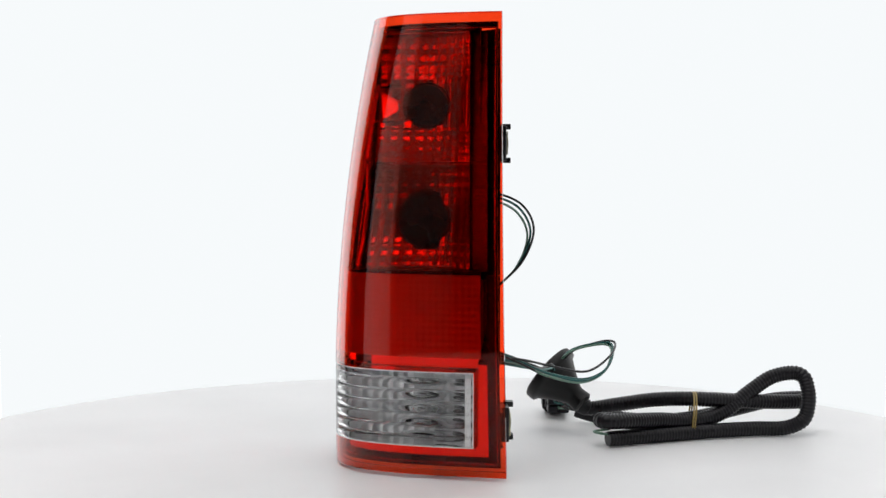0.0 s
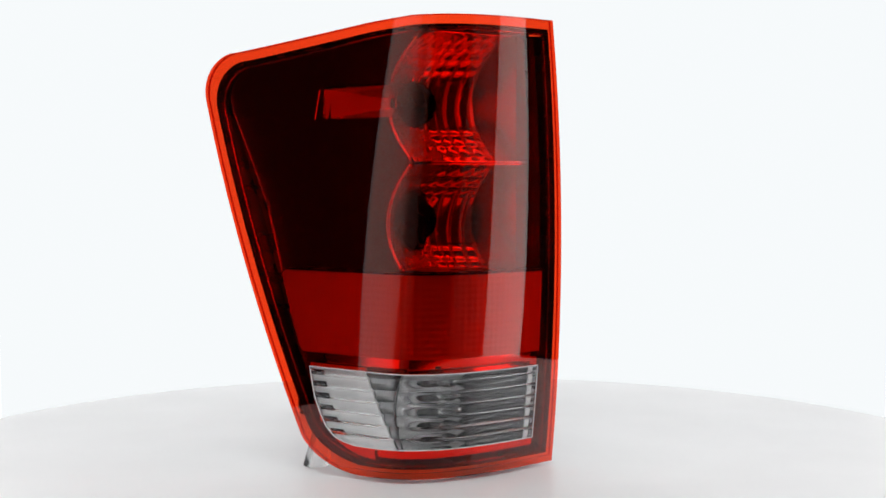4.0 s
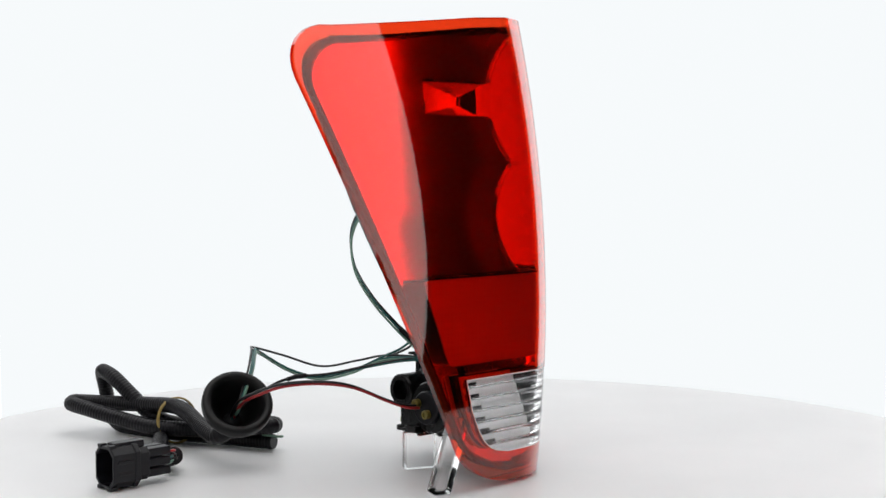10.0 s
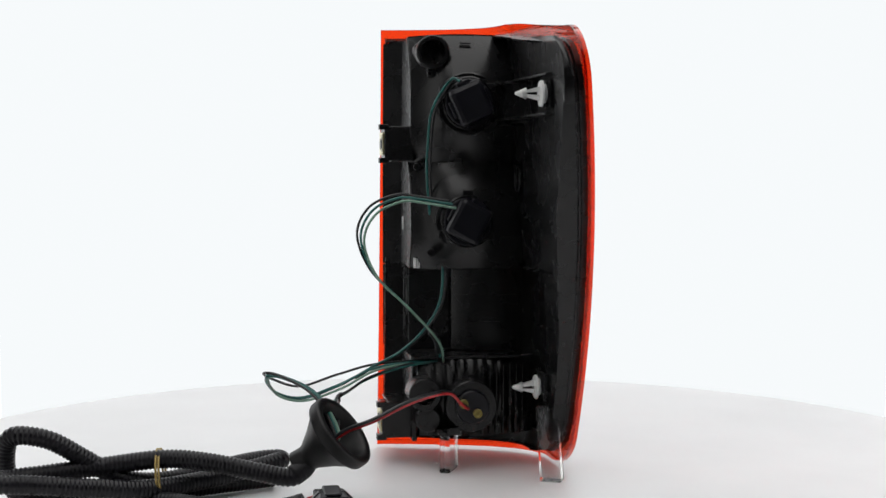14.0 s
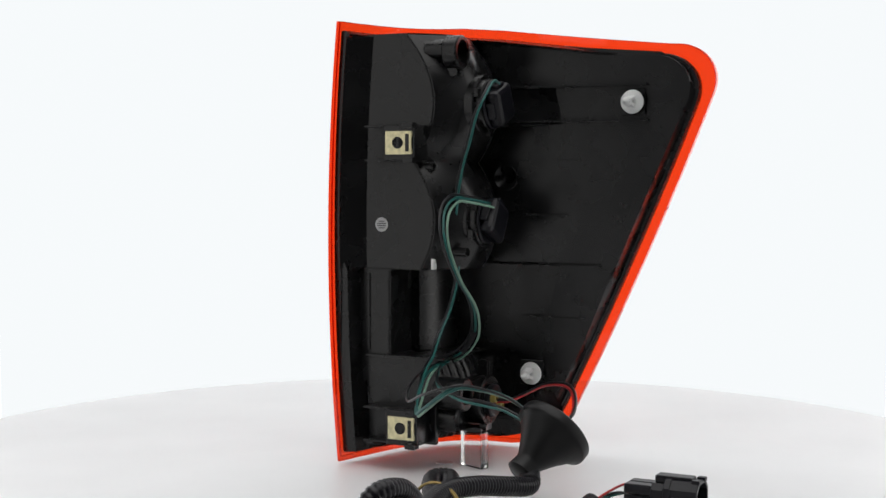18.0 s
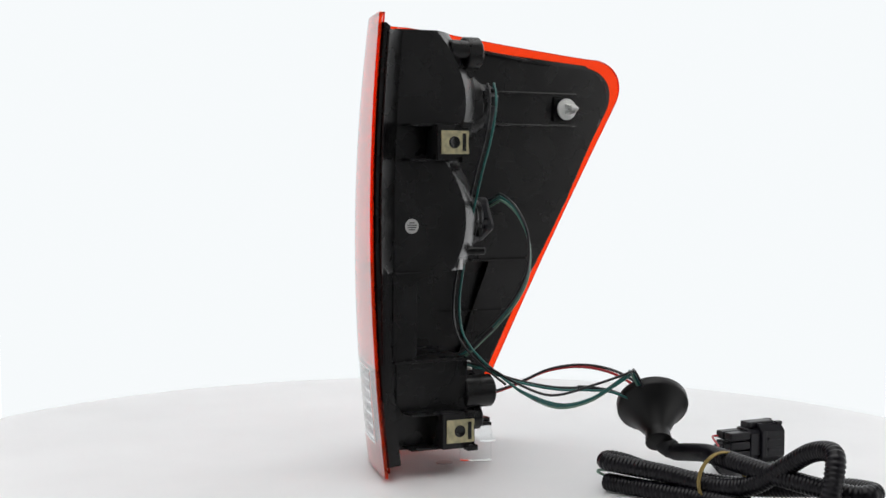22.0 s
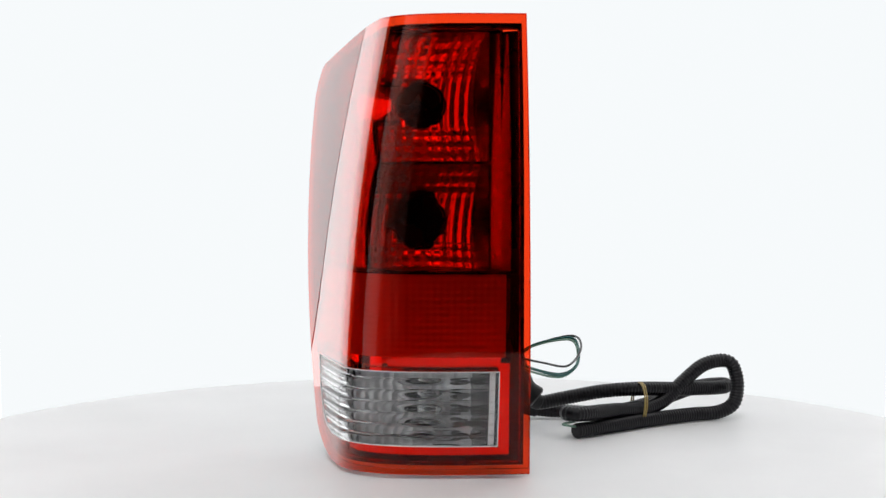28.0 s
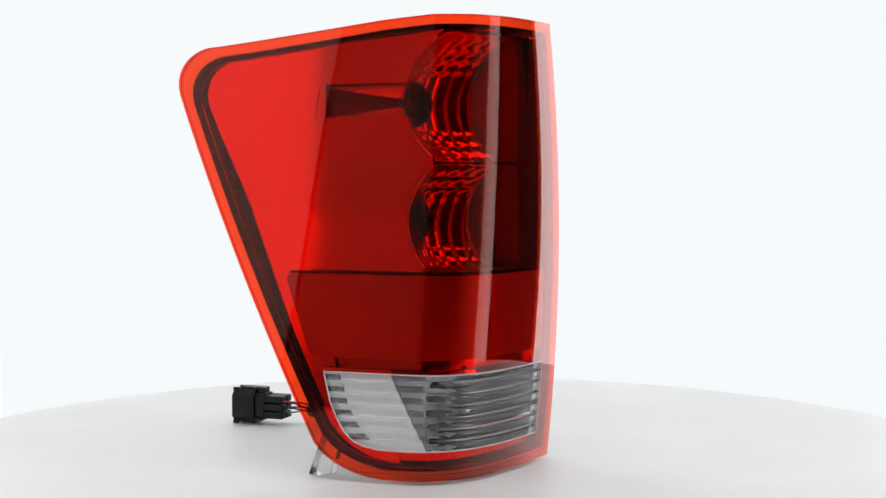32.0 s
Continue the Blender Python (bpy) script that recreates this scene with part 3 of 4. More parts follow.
for zz in (-0.0690, 0.0992):
    rows = []
    for i in range(31):
        x = -0.052 + 0.0765 * i / 30
        y0 = front_y(x) + (0.011 if zz > 0 else 0.004) + max(0.0, -0.040 - x) * 2.2
        y1 = max(back_y(x, zz) + 0.001, y0 + 0.001)
        rows.append([P(x, y0 + (y1 - y0) * j / 5, zz) for j in range(6)])
    sheet("housing_deck", rows, Vector((0, 0, 0.0015)), M_BLACK, lamp)
# upright slanting strip beside the bowls, between their inner wall and the seal
rows = []
for z in spread(-0.0672, 0.0965, 30):
    dy = 0.0748 + section(z)[0].y
    rows.append([P(0.0182 + 0.0108 * j / 4, -0.0480 - 0.0150 * j / 4 + dy, z) for j in range(5)])
sheet("bright_strip", rows, Vector((0.0010, 0.0007, 0)), M_STRIP, lamp, "flat bright strip")
rows = []
for z in spread(-0.0690, 0.0985, 30):
    dy = 0.0748 + section(z)[0].y
    rows.append([P(0.0212 + 0.0160 * j / 4, -0.0470 - 0.0194 * j / 4 + dy, z) for j in range(5)])
sheet("strip_back", rows, Vector((0.0010, 0.0010, 0)), M_BLACK, lamp)

turn = [(0.0225, -0.0345), (0.0225, -0.0415), (0.0225, -0.0500), (0.0225, -0.0595), (0.0300, -0.0629), (0.0372, -0.0664)]
rows = [[P(x, y, z) for x, y in turn] for z in spread(-0.1315, -0.0695, 8)]
sheet("recess_wall", rows, Vector((0.0010, 0.0010, 0)), M_BLACK, lamp)

# reflex band and the bezel below it
FLEX = columns((60,), (lambda z: 0.027, u_flex))
shell("reflex_reflector", FLEX, rows_between(FLEX_LO, FLEX_HI, 30), 0.0040, 0.0012, M_REFLEX, lamp, "dull red reflex reflector with fine prism rows", None, 0.0, None, 60)
shell("reflex_cap", FLEX, rows_between(-0.0691, -0.0676, 3), 0.0032, 0.0034, M_BLACK, lamp)
LBACK = columns((6, 58, 14), (lambda z: 0.009, u_strip, u_window, u_end))
LOWER = columns((6, 58, 14), (lambda z: 0.021, u_strip, u_window, u_end))
ELOW = RIM + 0.0058
LW = sorted(set(rows_between(Z_LOW + ELOW + 0.0003, WIN_LO, 5, ELOW) + rows_between(WIN_LO, WIN_HI, 14, ELOW) + rows_between(WIN_HI, -0.0725, 24, ELOW)))
shell("lower_bezel", LOWER, LW, 0.0095, 0.0004, M_BEZEL, lamp, "bright inner bezel", lambda i, z: (i < 64 or z < WIN_LO + 0.026) and off_window(i, z), ELOW)
EB = RIM + 0.0004
LB = sorted(set(rows_between(Z_LOW + EB + 0.0003, WIN_LO, 7, EB) + rows_between(WIN_LO, WIN_HI, 14, EB) + rows_between(WIN_HI, -0.0672, 26, EB)))
shell("lower_back", LBACK, LB, 0.0115, 0.0016, M_BLACK, lamp, "", lambda i, z: (i < 64 or z < WIN_LO) and off_window(i, z), EB)
# bright lip round the window
path = [(u_strip(z), z) for z in spread(WIN_LO, WIN_HI, 16)]
path += [(u_strip(WIN_HI) + (u_window(WIN_HI) - u_strip(WIN_HI)) * k / 50, WIN_HI) for k in range(1, 51)]
path += [(u_window(z), z) for z in reversed(spread(WIN_LO, WIN_HI, 24))][1:]
path += [(u_window(WIN_LO) + (u_strip(WIN_LO) - u_window(WIN_LO)) * k / 40, WIN_LO) for k in range(1, 40)]
verts, faces = [], []
for s in (0.0028, 0.0098):
    for u, z in path:
        p = bend(u, z, s)
        verts.append(P(p.x, p.y, z))
n = len(path)
faces = [(i, (i + 1) % n, n + (i + 1) % n, n + i) for i in range(n)]
ob = link_mesh("window_lip", verts, faces, M_CHROME, lamp, "bright lip of the clear window")
tidy(ob)
line = []
for u, z in path + path[:1]:
    p = bend(u, z, 0.0004)
    line.append(P(p.x, p.y, z))
tube("window_frame", line, 0.0007, M_FRAME, lamp, "thin white frame of the clear window", 8, None, False)


# reversing reflector behind the clear window
def well_y(x, z):
    return 0.012 - (x + 0.0163) ** 2 / 0.15 - (z + 0.163) ** 2 / 0.10


@tabled
def u_well(z):
    y = ramp(z, [(-0.190, -0.0135), (-0.1355, 0.0125)])
    return u_where(z, lambda q: q.y - y, 0.3, 0.75, 0.0044)


rows, brows = [], []
for z in spread(WIN_LO - 0.002, WIN_HI + 0.002, 36):
    xl = bend(u_well(z), z, 0.0044).x + 0.002
    line = []
    for i in range(61):
        x = xl + (0.0205 - xl) * i / 60
        line.append((x, well_y(x, z) - 0.003 * (i == 0) + 0.0015 * abs(math.sin(math.pi * x / 0.0075)), z))
    rows.append([P(*q) for q in line])
    brows.append([P(x, y + 0.004, z) for x, y, z in line])
sheet("reversing_reflector", rows, Vector((0, 0.0012, 0)), M_WELL, lamp, "chromed reversing lamp reflector", 30)
sheet("reversing_back", brows, Vector((0, 0.0016, 0)), M_BLACK, lamp)
PLATE = columns((30,), (u_well, lambda z: u_window(z) + 0.012))
shell("window_side_plate", PLATE, rows_between(WIN_LO - 0.002, WIN_HI + 0.002, 24), 0.0044, 0.0012, M_PLATE, lamp, "flat bright plate behind the clear window")
# bars that reach in from the plate's far edge, one behind each flute
# their dark colour stands in for the dark reflections in the plate's grooves
for k in range(1, 7):
    zc = WIN_LO + (WIN_HI - WIN_LO) * k / 6.5
    bar = columns((8,), (lambda z, k=k: u_window(z) - 0.115 + 0.008 * k, lambda z: u_window(z) + 0.004))
    shell("plate_bar", bar, rows_between(zc - 0.0020, zc + 0.0020, 4), 0.0038, 0.0004, M_DIMMED_CHROME, lamp)
shell("window_side_back", PLATE, rows_between(WIN_LO - 0.002, WIN_HI + 0.002, 24), 0.0090, 0.0016, M_BLACK, lamp)
rows, brows = [], []
for z in spread(WIN_LO - 0.002, WIN_HI + 0.002, 24):
    q = bend(u_well(z), z, 0.0044)
    xl = q.x + 0.0008
    a, b = min(well_y(xl, z), q.y) - 0.001, max(well_y(xl, z) + 0.004, q.y + 0.003)
    rows.append([P(xl + 0.0004, a + (b - a) * j / 4, z) for j in range(5)])
    brows.append([P(xl + 0.0042, a + 0.002 + (b - a) * j / 4, z) for j in range(5)])
sheet("well_side", rows, Vector((0.0010, 0, 0)), M_DIMMED_CHROME, lamp, "chromed inner wall")
sheet("well_side_back", brows, Vector((0.0014, 0, 0)), M_BLACK, lamp)
for zz in (WIN_LO - 0.0022, WIN_HI + 0.0010):
    rows = []
    for i in range(31):
        x = -0.066 + 0.0868 * i / 30
        y0 = front_y(x) + 0.012
        y1 = max(well_y(x, zz) + 0.004, y0 + 0.001)
        rows.append([P(x, y0 + (y1 - y0) * j / 4, zz) for j in range(5)])
    sheet("well_shelf", rows, Vector((0, 0, 0.0012)), M_CHROME, lamp, "thin chromed shelf")
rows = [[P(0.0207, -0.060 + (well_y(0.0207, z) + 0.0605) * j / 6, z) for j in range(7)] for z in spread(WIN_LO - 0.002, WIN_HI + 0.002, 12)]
sheet("well_cheek", rows, Vector((0.001, 0, 0)), M_DIMMED_CHROME, lamp, "chromed inner wall")
strip = columns((3,), (lambda z: u_strip(z) + 0.004, lambda z: u_strip(z) + 0.011))
shell("window_end_strip", strip, rows_between(WIN_LO + 0.001, WIN_HI - 0.001, 16), 0.0044, 0.0008, M_PLATE, lamp, "narrow white end strip")
rod("bulb_collar", (-0.0163, -0.004, -0.163), (-0.0163, 0.012, -0.163), 0.0125 * U, M_BLACK, lamp, "dark bulb collar", 32)
# added white ring that stands in for the bright reflections round the bulb
lathe("bulb_reflection_ring", [(0.0128 * U, -0.003), (0.0132 * U, 0.002), (0.0175 * U, 0.003), (0.0182 * U, -0.004)], M_PLATE, lamp, "added white ring standing in for the bulb's reflections", 36, True,
      Matrix.Translation(P(-0.0163, 0.0050, -0.163)) @ Matrix.Rotation(radians(90), 4, "X"))
lathe("bulb", [(0.001, 0.030), (0.008, 0.028), (0.0125, 0.020), (0.012, 0.010), (0.008, 0.002), (0.008, -0.004)], M_CLEAR, lamp, "clear glass bulb", 24, True,
      Matrix.Translation(P(-0.0163, -0.004, -0.163)) @ Matrix.Rotation(radians(90), 4, "X"))

# ---- back of the lamp ----
slab("lower_housing", (0.0212, -0.0500, -0.1945), (0.0250, 0.006, -0.132), M_BLACK, lamp, "", 0.001)
slab("housing_rib", (0.0230, -0.0520, -0.1335), (0.0265, 0.012, -0.1315), M_BLACK, lamp)
slab("housing_rib", (0.0230, -0.0520, -0.0700), (0.0262, -0.030, -0.0685), M_BLACK, lamp)
slab("housing_rib", (0.0215, -0.0520, -0.1290), (0.0240, -0.0490, -0.0720), M_BLACK, lamp)
slab("recess_floor", (-0.0345, -0.0370, -0.1320), (0.0225, -0.0325, -0.0680), M_BLACK, lamp, "plain black floor of the middle recess", 0.0006)
slab("housing_lip", (0.0213, -0.0560, -0.1520), (0.0240, -0.0495, -0.1318), M_BLACK, lamp, "", 0.0004)
slab("recess_sill", (-0.0550, -0.0350, -0.1340), (0.0225, 0.0105, -0.1322), M_BLACK, lamp, "", 0.0004)
slab("panel_rib", (-0.0590, -0.020, -0.0685), (-0.0545, 0.100, -0.0672), M_BLACK, lamp)
slab("panel_rib", (-0.0520, 0.015, -0.0310), (-0.0500, 0.075, -0.0300), M_BLACK, lamp)
# upright round bulge of the middle part, with two thin seams
def bulge_y(x):
    k = (x + 0.0090) / -0.0540
    return -0.0330 + 0.0185 * math.sin(math.pi * (0.10 + 0.66 * k)) ** 0.8


rows = [[P(-0.0090, -0.0360, z)] + [P(-0.0090 - 0.0540 * i / 20, bulge_y(-0.0090 - 0.0540 * i / 20), z) for i in range(21)] for z in spread(-0.1315, -0.0690, 2)]
sheet("round_bulge", rows, Vector((0, -0.002, 0)), M_BLACK, lamp, "rounded black part of the housing")
for zz in (-0.0905, -0.1105):
    rows = [[P(-0.0090 - 0.0540 * i / 20, bulge_y(-0.0090 - 0.0540 * i / 20) + 0.0006, z) for i in range(21)] for z in (zz - 0.0004, zz + 0.0004)]
    sheet("bulge_seam", rows, Vector((0, -0.002, 0)), M_BLACK, lamp)
for k in range(7):
    x = -0.056 + 0.0052 * k
    slab("cooling_fin", (x, well_y(x, -0.163) + 0.004, -0.188), (x + 0.0009, well_y(x, -0.163) + 0.0115, -0.138), M_BLACK, lamp, "", 0.0002)


for zz in (0.0100, -0.1080):
    slab("panel_rib", (mirror_x(0.06, zz) + 0.0034, 0.030, zz - 0.0004), (mirror_x(0.06, zz) + 0.0052, 0.085, zz + 0.0004), M_BLACK, lamp, "", 0.0001)


def turned(ob, x, z, deg):
    """Turn a part about the socket's axis."""
    c = P(x, 0, z)
    m = Matrix.Translation(c) @ Matrix.Rotation(radians(deg), 4, "Y") @ Matrix.Translation(-c)
    ob.data.transform(m)


def bulb_socket(x, z, deg, y):
    """A twist-in socket whose flange starts at depth y: disc, neck, chamfered cap with a finger grip and lugs."""
    s = rod("bulb_socket", (x, y, z), (x, y + 0.0130, z), 0.0190 * U, M_BLACK, lamp, "black twist-in bulb socket", 40)
    rod("socket_collar", (x, y, z), (x, y + 0.0080, z), 0.0222 * U, M_BLACK, s, "", 40)
    rod("socket_collar", (x, y + 0.0125, z), (x, y + 0.0150, z), 0.0172 * U, M_PLUG, s, "", 40)
    for nm, lo, hi, bv in (("socket_cap", (x - 0.0125, y + 0.0148, z - 0.0138), (x + 0.0125, y + 0.0250, z + 0.0138), 0.005), ("socket_tab", (x - 0.0050, y + 0.0148, z + 0.0128), (x + 0.0050, y + 0.0225, z + 0.0162), 0.0006),
                           ("socket_grip", (x - 0.0145, y + 0.0148, z - 0.0060), (x + 0.0145, y + 0.0205, z + 0.0060), 0.001)):
        turned(slab(nm, lo, hi, M_PLUG, s, "", bv), x, z, deg)
    for q in range(3):
        a = 2 * math.pi * q / 3 + radians(deg)
        slab("socket_lug", (x + 0.0195 * math.cos(a) - 0.0035, y + 0.0080, z + 0.0195 * math.sin(a) - 0.003), (x + 0.0195 * math.cos(a) + 0.0035, y + 0.0115, z + 0.0195 * math.sin(a) + 0.003), M_BLACK, s, "", 0.0006)


bulb_socket(-0.0124, 0.0495, 24, 0.0195)
bulb_socket(-0.0120, -0.0340, -28, 0.0150)
low = rod("reversing_socket", (-0.0150, 0.012, -0.1660), (-0.0150, 0.0300, -0.1660), 0.0185 * U, M_BLACK, lamp, "black reversing bulb socket", 32)
rod("socket_face", (-0.0150, 0.0295, -0.1660), (-0.0150, 0.0345, -0.1660), 0.0120 * U, M_PLUG, low, "", 28)
for dx, dz in ((0.004, 0.003), (-0.006, -0.004)):
    rod("wire_seal", (-0.0120 + dx, 0.034, -0.1660 + dz), (-0.0120 + dx, 0.0385, -0.1660 + dz), 0.0032 * U, M_WIRE_YELLOW, low, "yellow rubber wire seal", 16, 0.0016 * U, 0.002)
rod("screw_boss", (0.0114, 0.0090, 0.0862), (0.0114, 0.0205, 0.0862), 0.0120 * U, M_BLACK, lamp, "hollow round screw boss", 32, 0.0088 * U, 0.014)
rod("boss_sleeve", (0.0165, -0.0050, 0.0885), (0.0165, 0.0100, 0.0885), 0.0068 * U, M_BLACK, lamp, "", 24)
slab("boss_web", (0.0090, 0.0040, 0.0690), (0.0150, 0.0170, 0.0770), M_BLACK, lamp)
rod("screw_boss", (0.0182, 0.0040, -0.1575), (0.0182, 0.0275, -0.1575), 0.0118 * U, M_BLACK, lamp, "hollow round screw boss", 32, 0.0075 * U, 0.012)
rod("screw_boss", (0.0150, 0.0040, -0.1770), (0.0150, 0.0200, -0.1770), 0.0090 * U, M_BLACK, lamp, "", 32)
rod("guide_peg", (0.010, 0.0060, -0.0560), (0.0135, 0.0255, -0.0560), 0.0032 * U, M_BLACK, lamp, "small black guide peg", 16, 0.0016 * U, 0.004)
rod("guide_peg", (0.019, -0.012, 0.0050), (0.020, 0.0020, 0.0050), 0.0028 * U, M_BLACK, lamp, "", 16)
# ring mark on the panel
lathe("ring_mark", [(0.0100 * U, 0), (0.0100 * U, 0.0016), (0.0086 * U, 0.0016), (0.0084 * U, 0.0003)], M_BLACK, lamp, "", 36, True,
      Matrix.Translation(P(-0.0490, 0.0262, -0.0029)) @ Matrix.Rotation(radians(90), 4, "Y"))


# bright teeth of the inner shell that show at the housing's foot, and two raised marks on the bowl's back
for k in range(4):
    slab("bright_tooth", (0.0188 + 0.0012 * k, 0.0010, -0.0685), (0.0195 + 0.0012 * k, 0.0032, -0.0610), M_FRAME, lamp, "bright inner tooth", 0.0002)
for k in range(2):
    slab("mould_mark", (-0.0165, back_y(-0.012, 0.0915) + 0.0010, 0.0900 + 0.0026 * k), (-0.0085, back_y(-0.012, 0.0915) + 0.0030, 0.0910 + 0.0026 * k), M_BLACK, lamp, "", 0.0002)


def u_nut(y, z, x):
    """A bracket with a clipped-on plate nut, facing away from the lamp."""
    b = slab("bracket", (0.0225, y - 0.0130, z - 0.0125), (x - 0.0008, y + 0.0120, z + 0.0125), M_BLACK, lamp, "black moulded bracket", 0.001)
    for zz in (z - 0.0128, z + 0.0113):
        slab("bracket_arm", (0.0225, -0.045, zz), (x - 0.006, y + 0.010, zz + 0.0015), M_BLACK, b, "", 0.0004)
        slab("bracket_tab", (x - 0.004, y + 0.0045, zz - 0.0012), (x + 0.0030, y + 0.0125, zz + 0.0027), M_BLACK, b, "", 0.0004)
    bm = bmesh.new()
    box(bm, P(x - 0.0006, y - 0.0104, z - 0.0082), P(x + 0.0004, y + 0.0106, z + 0.0082), 0.0003)
    box(bm, P(x - 0.0100, y + 0.0100, z - 0.0078), P(x + 0.0006, y + 0.0110, z - 0.0040), 0.0003)
    box(bm, P(x - 0.0100, y + 0.0100, z + 0.0040), P(x + 0.0006, y + 0.0110, z + 0.0078), 0.0003)
    nut = part("plate_nut", bm, M_ZINC, b, "yellow zinc-plated spring nut")
    m = Matrix.Translation(P(x + 0.0003, y - 0.0004, z)) @ Matrix.Rotation(radians(90), 4, "Y")
    lathe("nut_bore", [(0.0042 * U, -0.002), (0.0042 * U, 0.0006), (0.0036 * U, 0.0010), (0.0034 * U, 0.0008)], M_BLACK, nut, "dark threaded hole", 24, True, m)
    slab("nut_slot", (x + 0.0002, y + 0.0058, z - 0.0062), (x + 0.0007, y + 0.0086, z + 0.0062), M_BLACK, nut, "", 0.0001)


u_nut(-0.0137, 0.0217, 0.0445)
u_nut(-0.0107, -0.1800, 0.0470)


def push_pin(x, y, z, base_x):
    """White push clip on a black pedestal, pointing inwards over the back."""
    slab("pin_pedestal", (base_x, y - 0.0100, z - 0.0095), (x - 0.0030, y + 0.0085, z + 0.0095), M_BLACK, lamp, "black pedestal of the push clip", 0.001)
    m = Matrix.Translation(P(x, y, z)) @ Matrix.Rotation(radians(90), 4, "Y")
    c = lathe("push_clip", [(0.0050 * U, -0.0035), (0.0062 * U, -0.0030), (0.0045 * U, -0.0010), (0.0086 * U, 0.0000), (0.0083 * U, 0.0018), (0.0045 * U, 0.0028)], M_WHITE, lamp, "white nylon push clip", 28, True, m)
    tidy(c)
    for sg in (-1, 1):
        bm = bmesh.new()
        vs = box(bm, P(x + 0.0012, y - 0.0028, z + sg * 0.0030 - 0.0017), P(x + 0.0135, y + 0.0028, z + sg * 0.0030 + 0.0017))
        for v in vs:
            k = (v.co.x / U - x) / 0.0145
            if k > 0.5:
                v.co.z = (z + DECK) * U + (v.co.z - (z + DECK) * U) * 0.25
        part("clip_leg", bm, M_WHITE, c)
    bm = bmesh.new()
    bmesh.ops.create_cone(bm, cap_ends=True, segments=12, radius1=0.0038 * U, radius2=0.0008 * U, depth=0.007 * U)
    bmesh.ops.transform(bm, matrix=Matrix.Translation(P(x + 0.0140, y, z)) @ Matrix.Rotation(radians(90), 4, "Y"), verts=bm.verts)
    part("clip_tip", bm, M_WHITE, c, "", True)


push_pin(-0.0425, 0.1280, 0.0510, -0.0470)
push_pin(-0.0590, 0.0430, -0.1508, -0.0655)
# arm from the bowl to the upper clip
for zz in (0.0375, 0.0625):
    bm = bmesh.new()
    vs = box(bm, P(-0.0465, 0.012, zz), P(-0.0425, 0.138, zz + 0.0012))
    for v in vs:
        if v.co.y < 0.05 * U and v.co.x > -0.0445 * U:
            v.co.x += 0.012 * U
    part("arm_rib", bm, M_BLACK, lamp)
# hook over the short stand
slab("hook", (-0.0065, 0.0030, -0.1855), (0.0095, 0.0340, -0.1830), M_BLACK, lamp, "small black moulded hook", 0.0006)
slab("hook_tip", (-0.0060, 0.0300, -0.1850), (0.0040, 0.0355, -0.1805), M_BLACK, lamp, "", 0.0006)
# round paper label with unreadable print
lab = lathe("label", [(0.0052 * U, 0), (0.0052 * U, 0.0004)], M_GREY, lamp, "small round grey paper label", 28, False, Matrix.Translation(P(0.0257, -0.0380, -0.0368)) @ Matrix.Rotation(radians(90), 4, "Y"))
for zz, hw in ((0.0024, 0.0022), (0.0008, 0.0036), (-0.0008, 0.0034), (-0.0024, 0.0025)):
    slab("print_bar", (0.02602, -0.0380 - hw, -0.0368 + zz - 0.0004), (0.02612, -0.0380 + hw, -0.0368 + zz + 0.0004), M_INK, lab, "", 0.0)


# ---- stands ----
def prism(name, base4, top4, label):
    verts = [P(*q) for q in base4] + [P(*q) for q in top4]
    faces = [(0, 1, 2, 3), (4, 7, 6, 5)] + [(i, (i + 1) % 4, 4 + (i + 1) % 4, 4 + i) for i in range(4)]
    me = bpy.data.meshes.new(name)
    me.from_pydata([tuple(v) for v in verts], [], faces)
    bm = bmesh.new()
    bm.from_mesh(me)
    bmesh.ops.recalc_face_normals(bm, faces=bm.faces)
    bmesh.ops.bevel(bm, geom=list(bm.edges), offset=0.0008, segments=2, affect="EDGES")
    return tagged(part(name, bm, M_ACRYLIC), label, "display stand", "acrylic stands under the lamp")


FL = -DECK + 0.0002
ring4 = [(0.0010 + 0.407 * i * 0.0115 - 0.914 * j * 0.0038, 0.0250 + 0.914 * i * 0.0115 + 0.407 * j * 0.0038) for i, j in ((-1, -1), (1, -1), (1, 1), (-1, 1))]
short_stand = prism("acrylic_stand", [(x, y, FL) for x, y in ring4], [(x, y, -0.1858) for x, y in ring4], "short clear acrylic block under the lamp's hook")
tall_stand = prism("acrylic_stand", [(-0.0549, 0.0718, FL), (-0.0686, 0.0780, FL), (-0.0735, 0.0672, FL), (-0.0598, 0.0610, FL)],
                   [(-0.0565, 0.0530, -0.1625), (-0.0702, 0.0592, -0.1625), (-0.0742, 0.0500, -0.1660), (-0.0605, 0.0438, -0.1660)], "tall leaning clear acrylic block propping the lamp")

# ---- wiring harness ----
harness = thing("wiring_harness", "black corrugated cable harness with rubber grommet and plug", "wiring harness")


def even(pts, step):
    """The line again in even steps."""
    out, need = [pts[0]], step
    for a, b in zip(pts, pts[1:]):
        ln = (b - a).length
        while ln >= need:
            a = a.lerp(b, need / ln)
            out.append(a.copy())
            ln -= need
            need = step
        need -= ln
    return out


def conduit(name, ctrl, label=""):
    pts = even(catmull([P(*q) for q in ctrl], 24), 0.00095)
    radii = [0.0086 if k % 4 in (0, 1) else 0.0078 for k in range(len(pts))]
    ob = tube(name, pts, 0.01, M_CONDUIT, harness, label, 14, radii)
    tidy(ob, 60)
    return ob


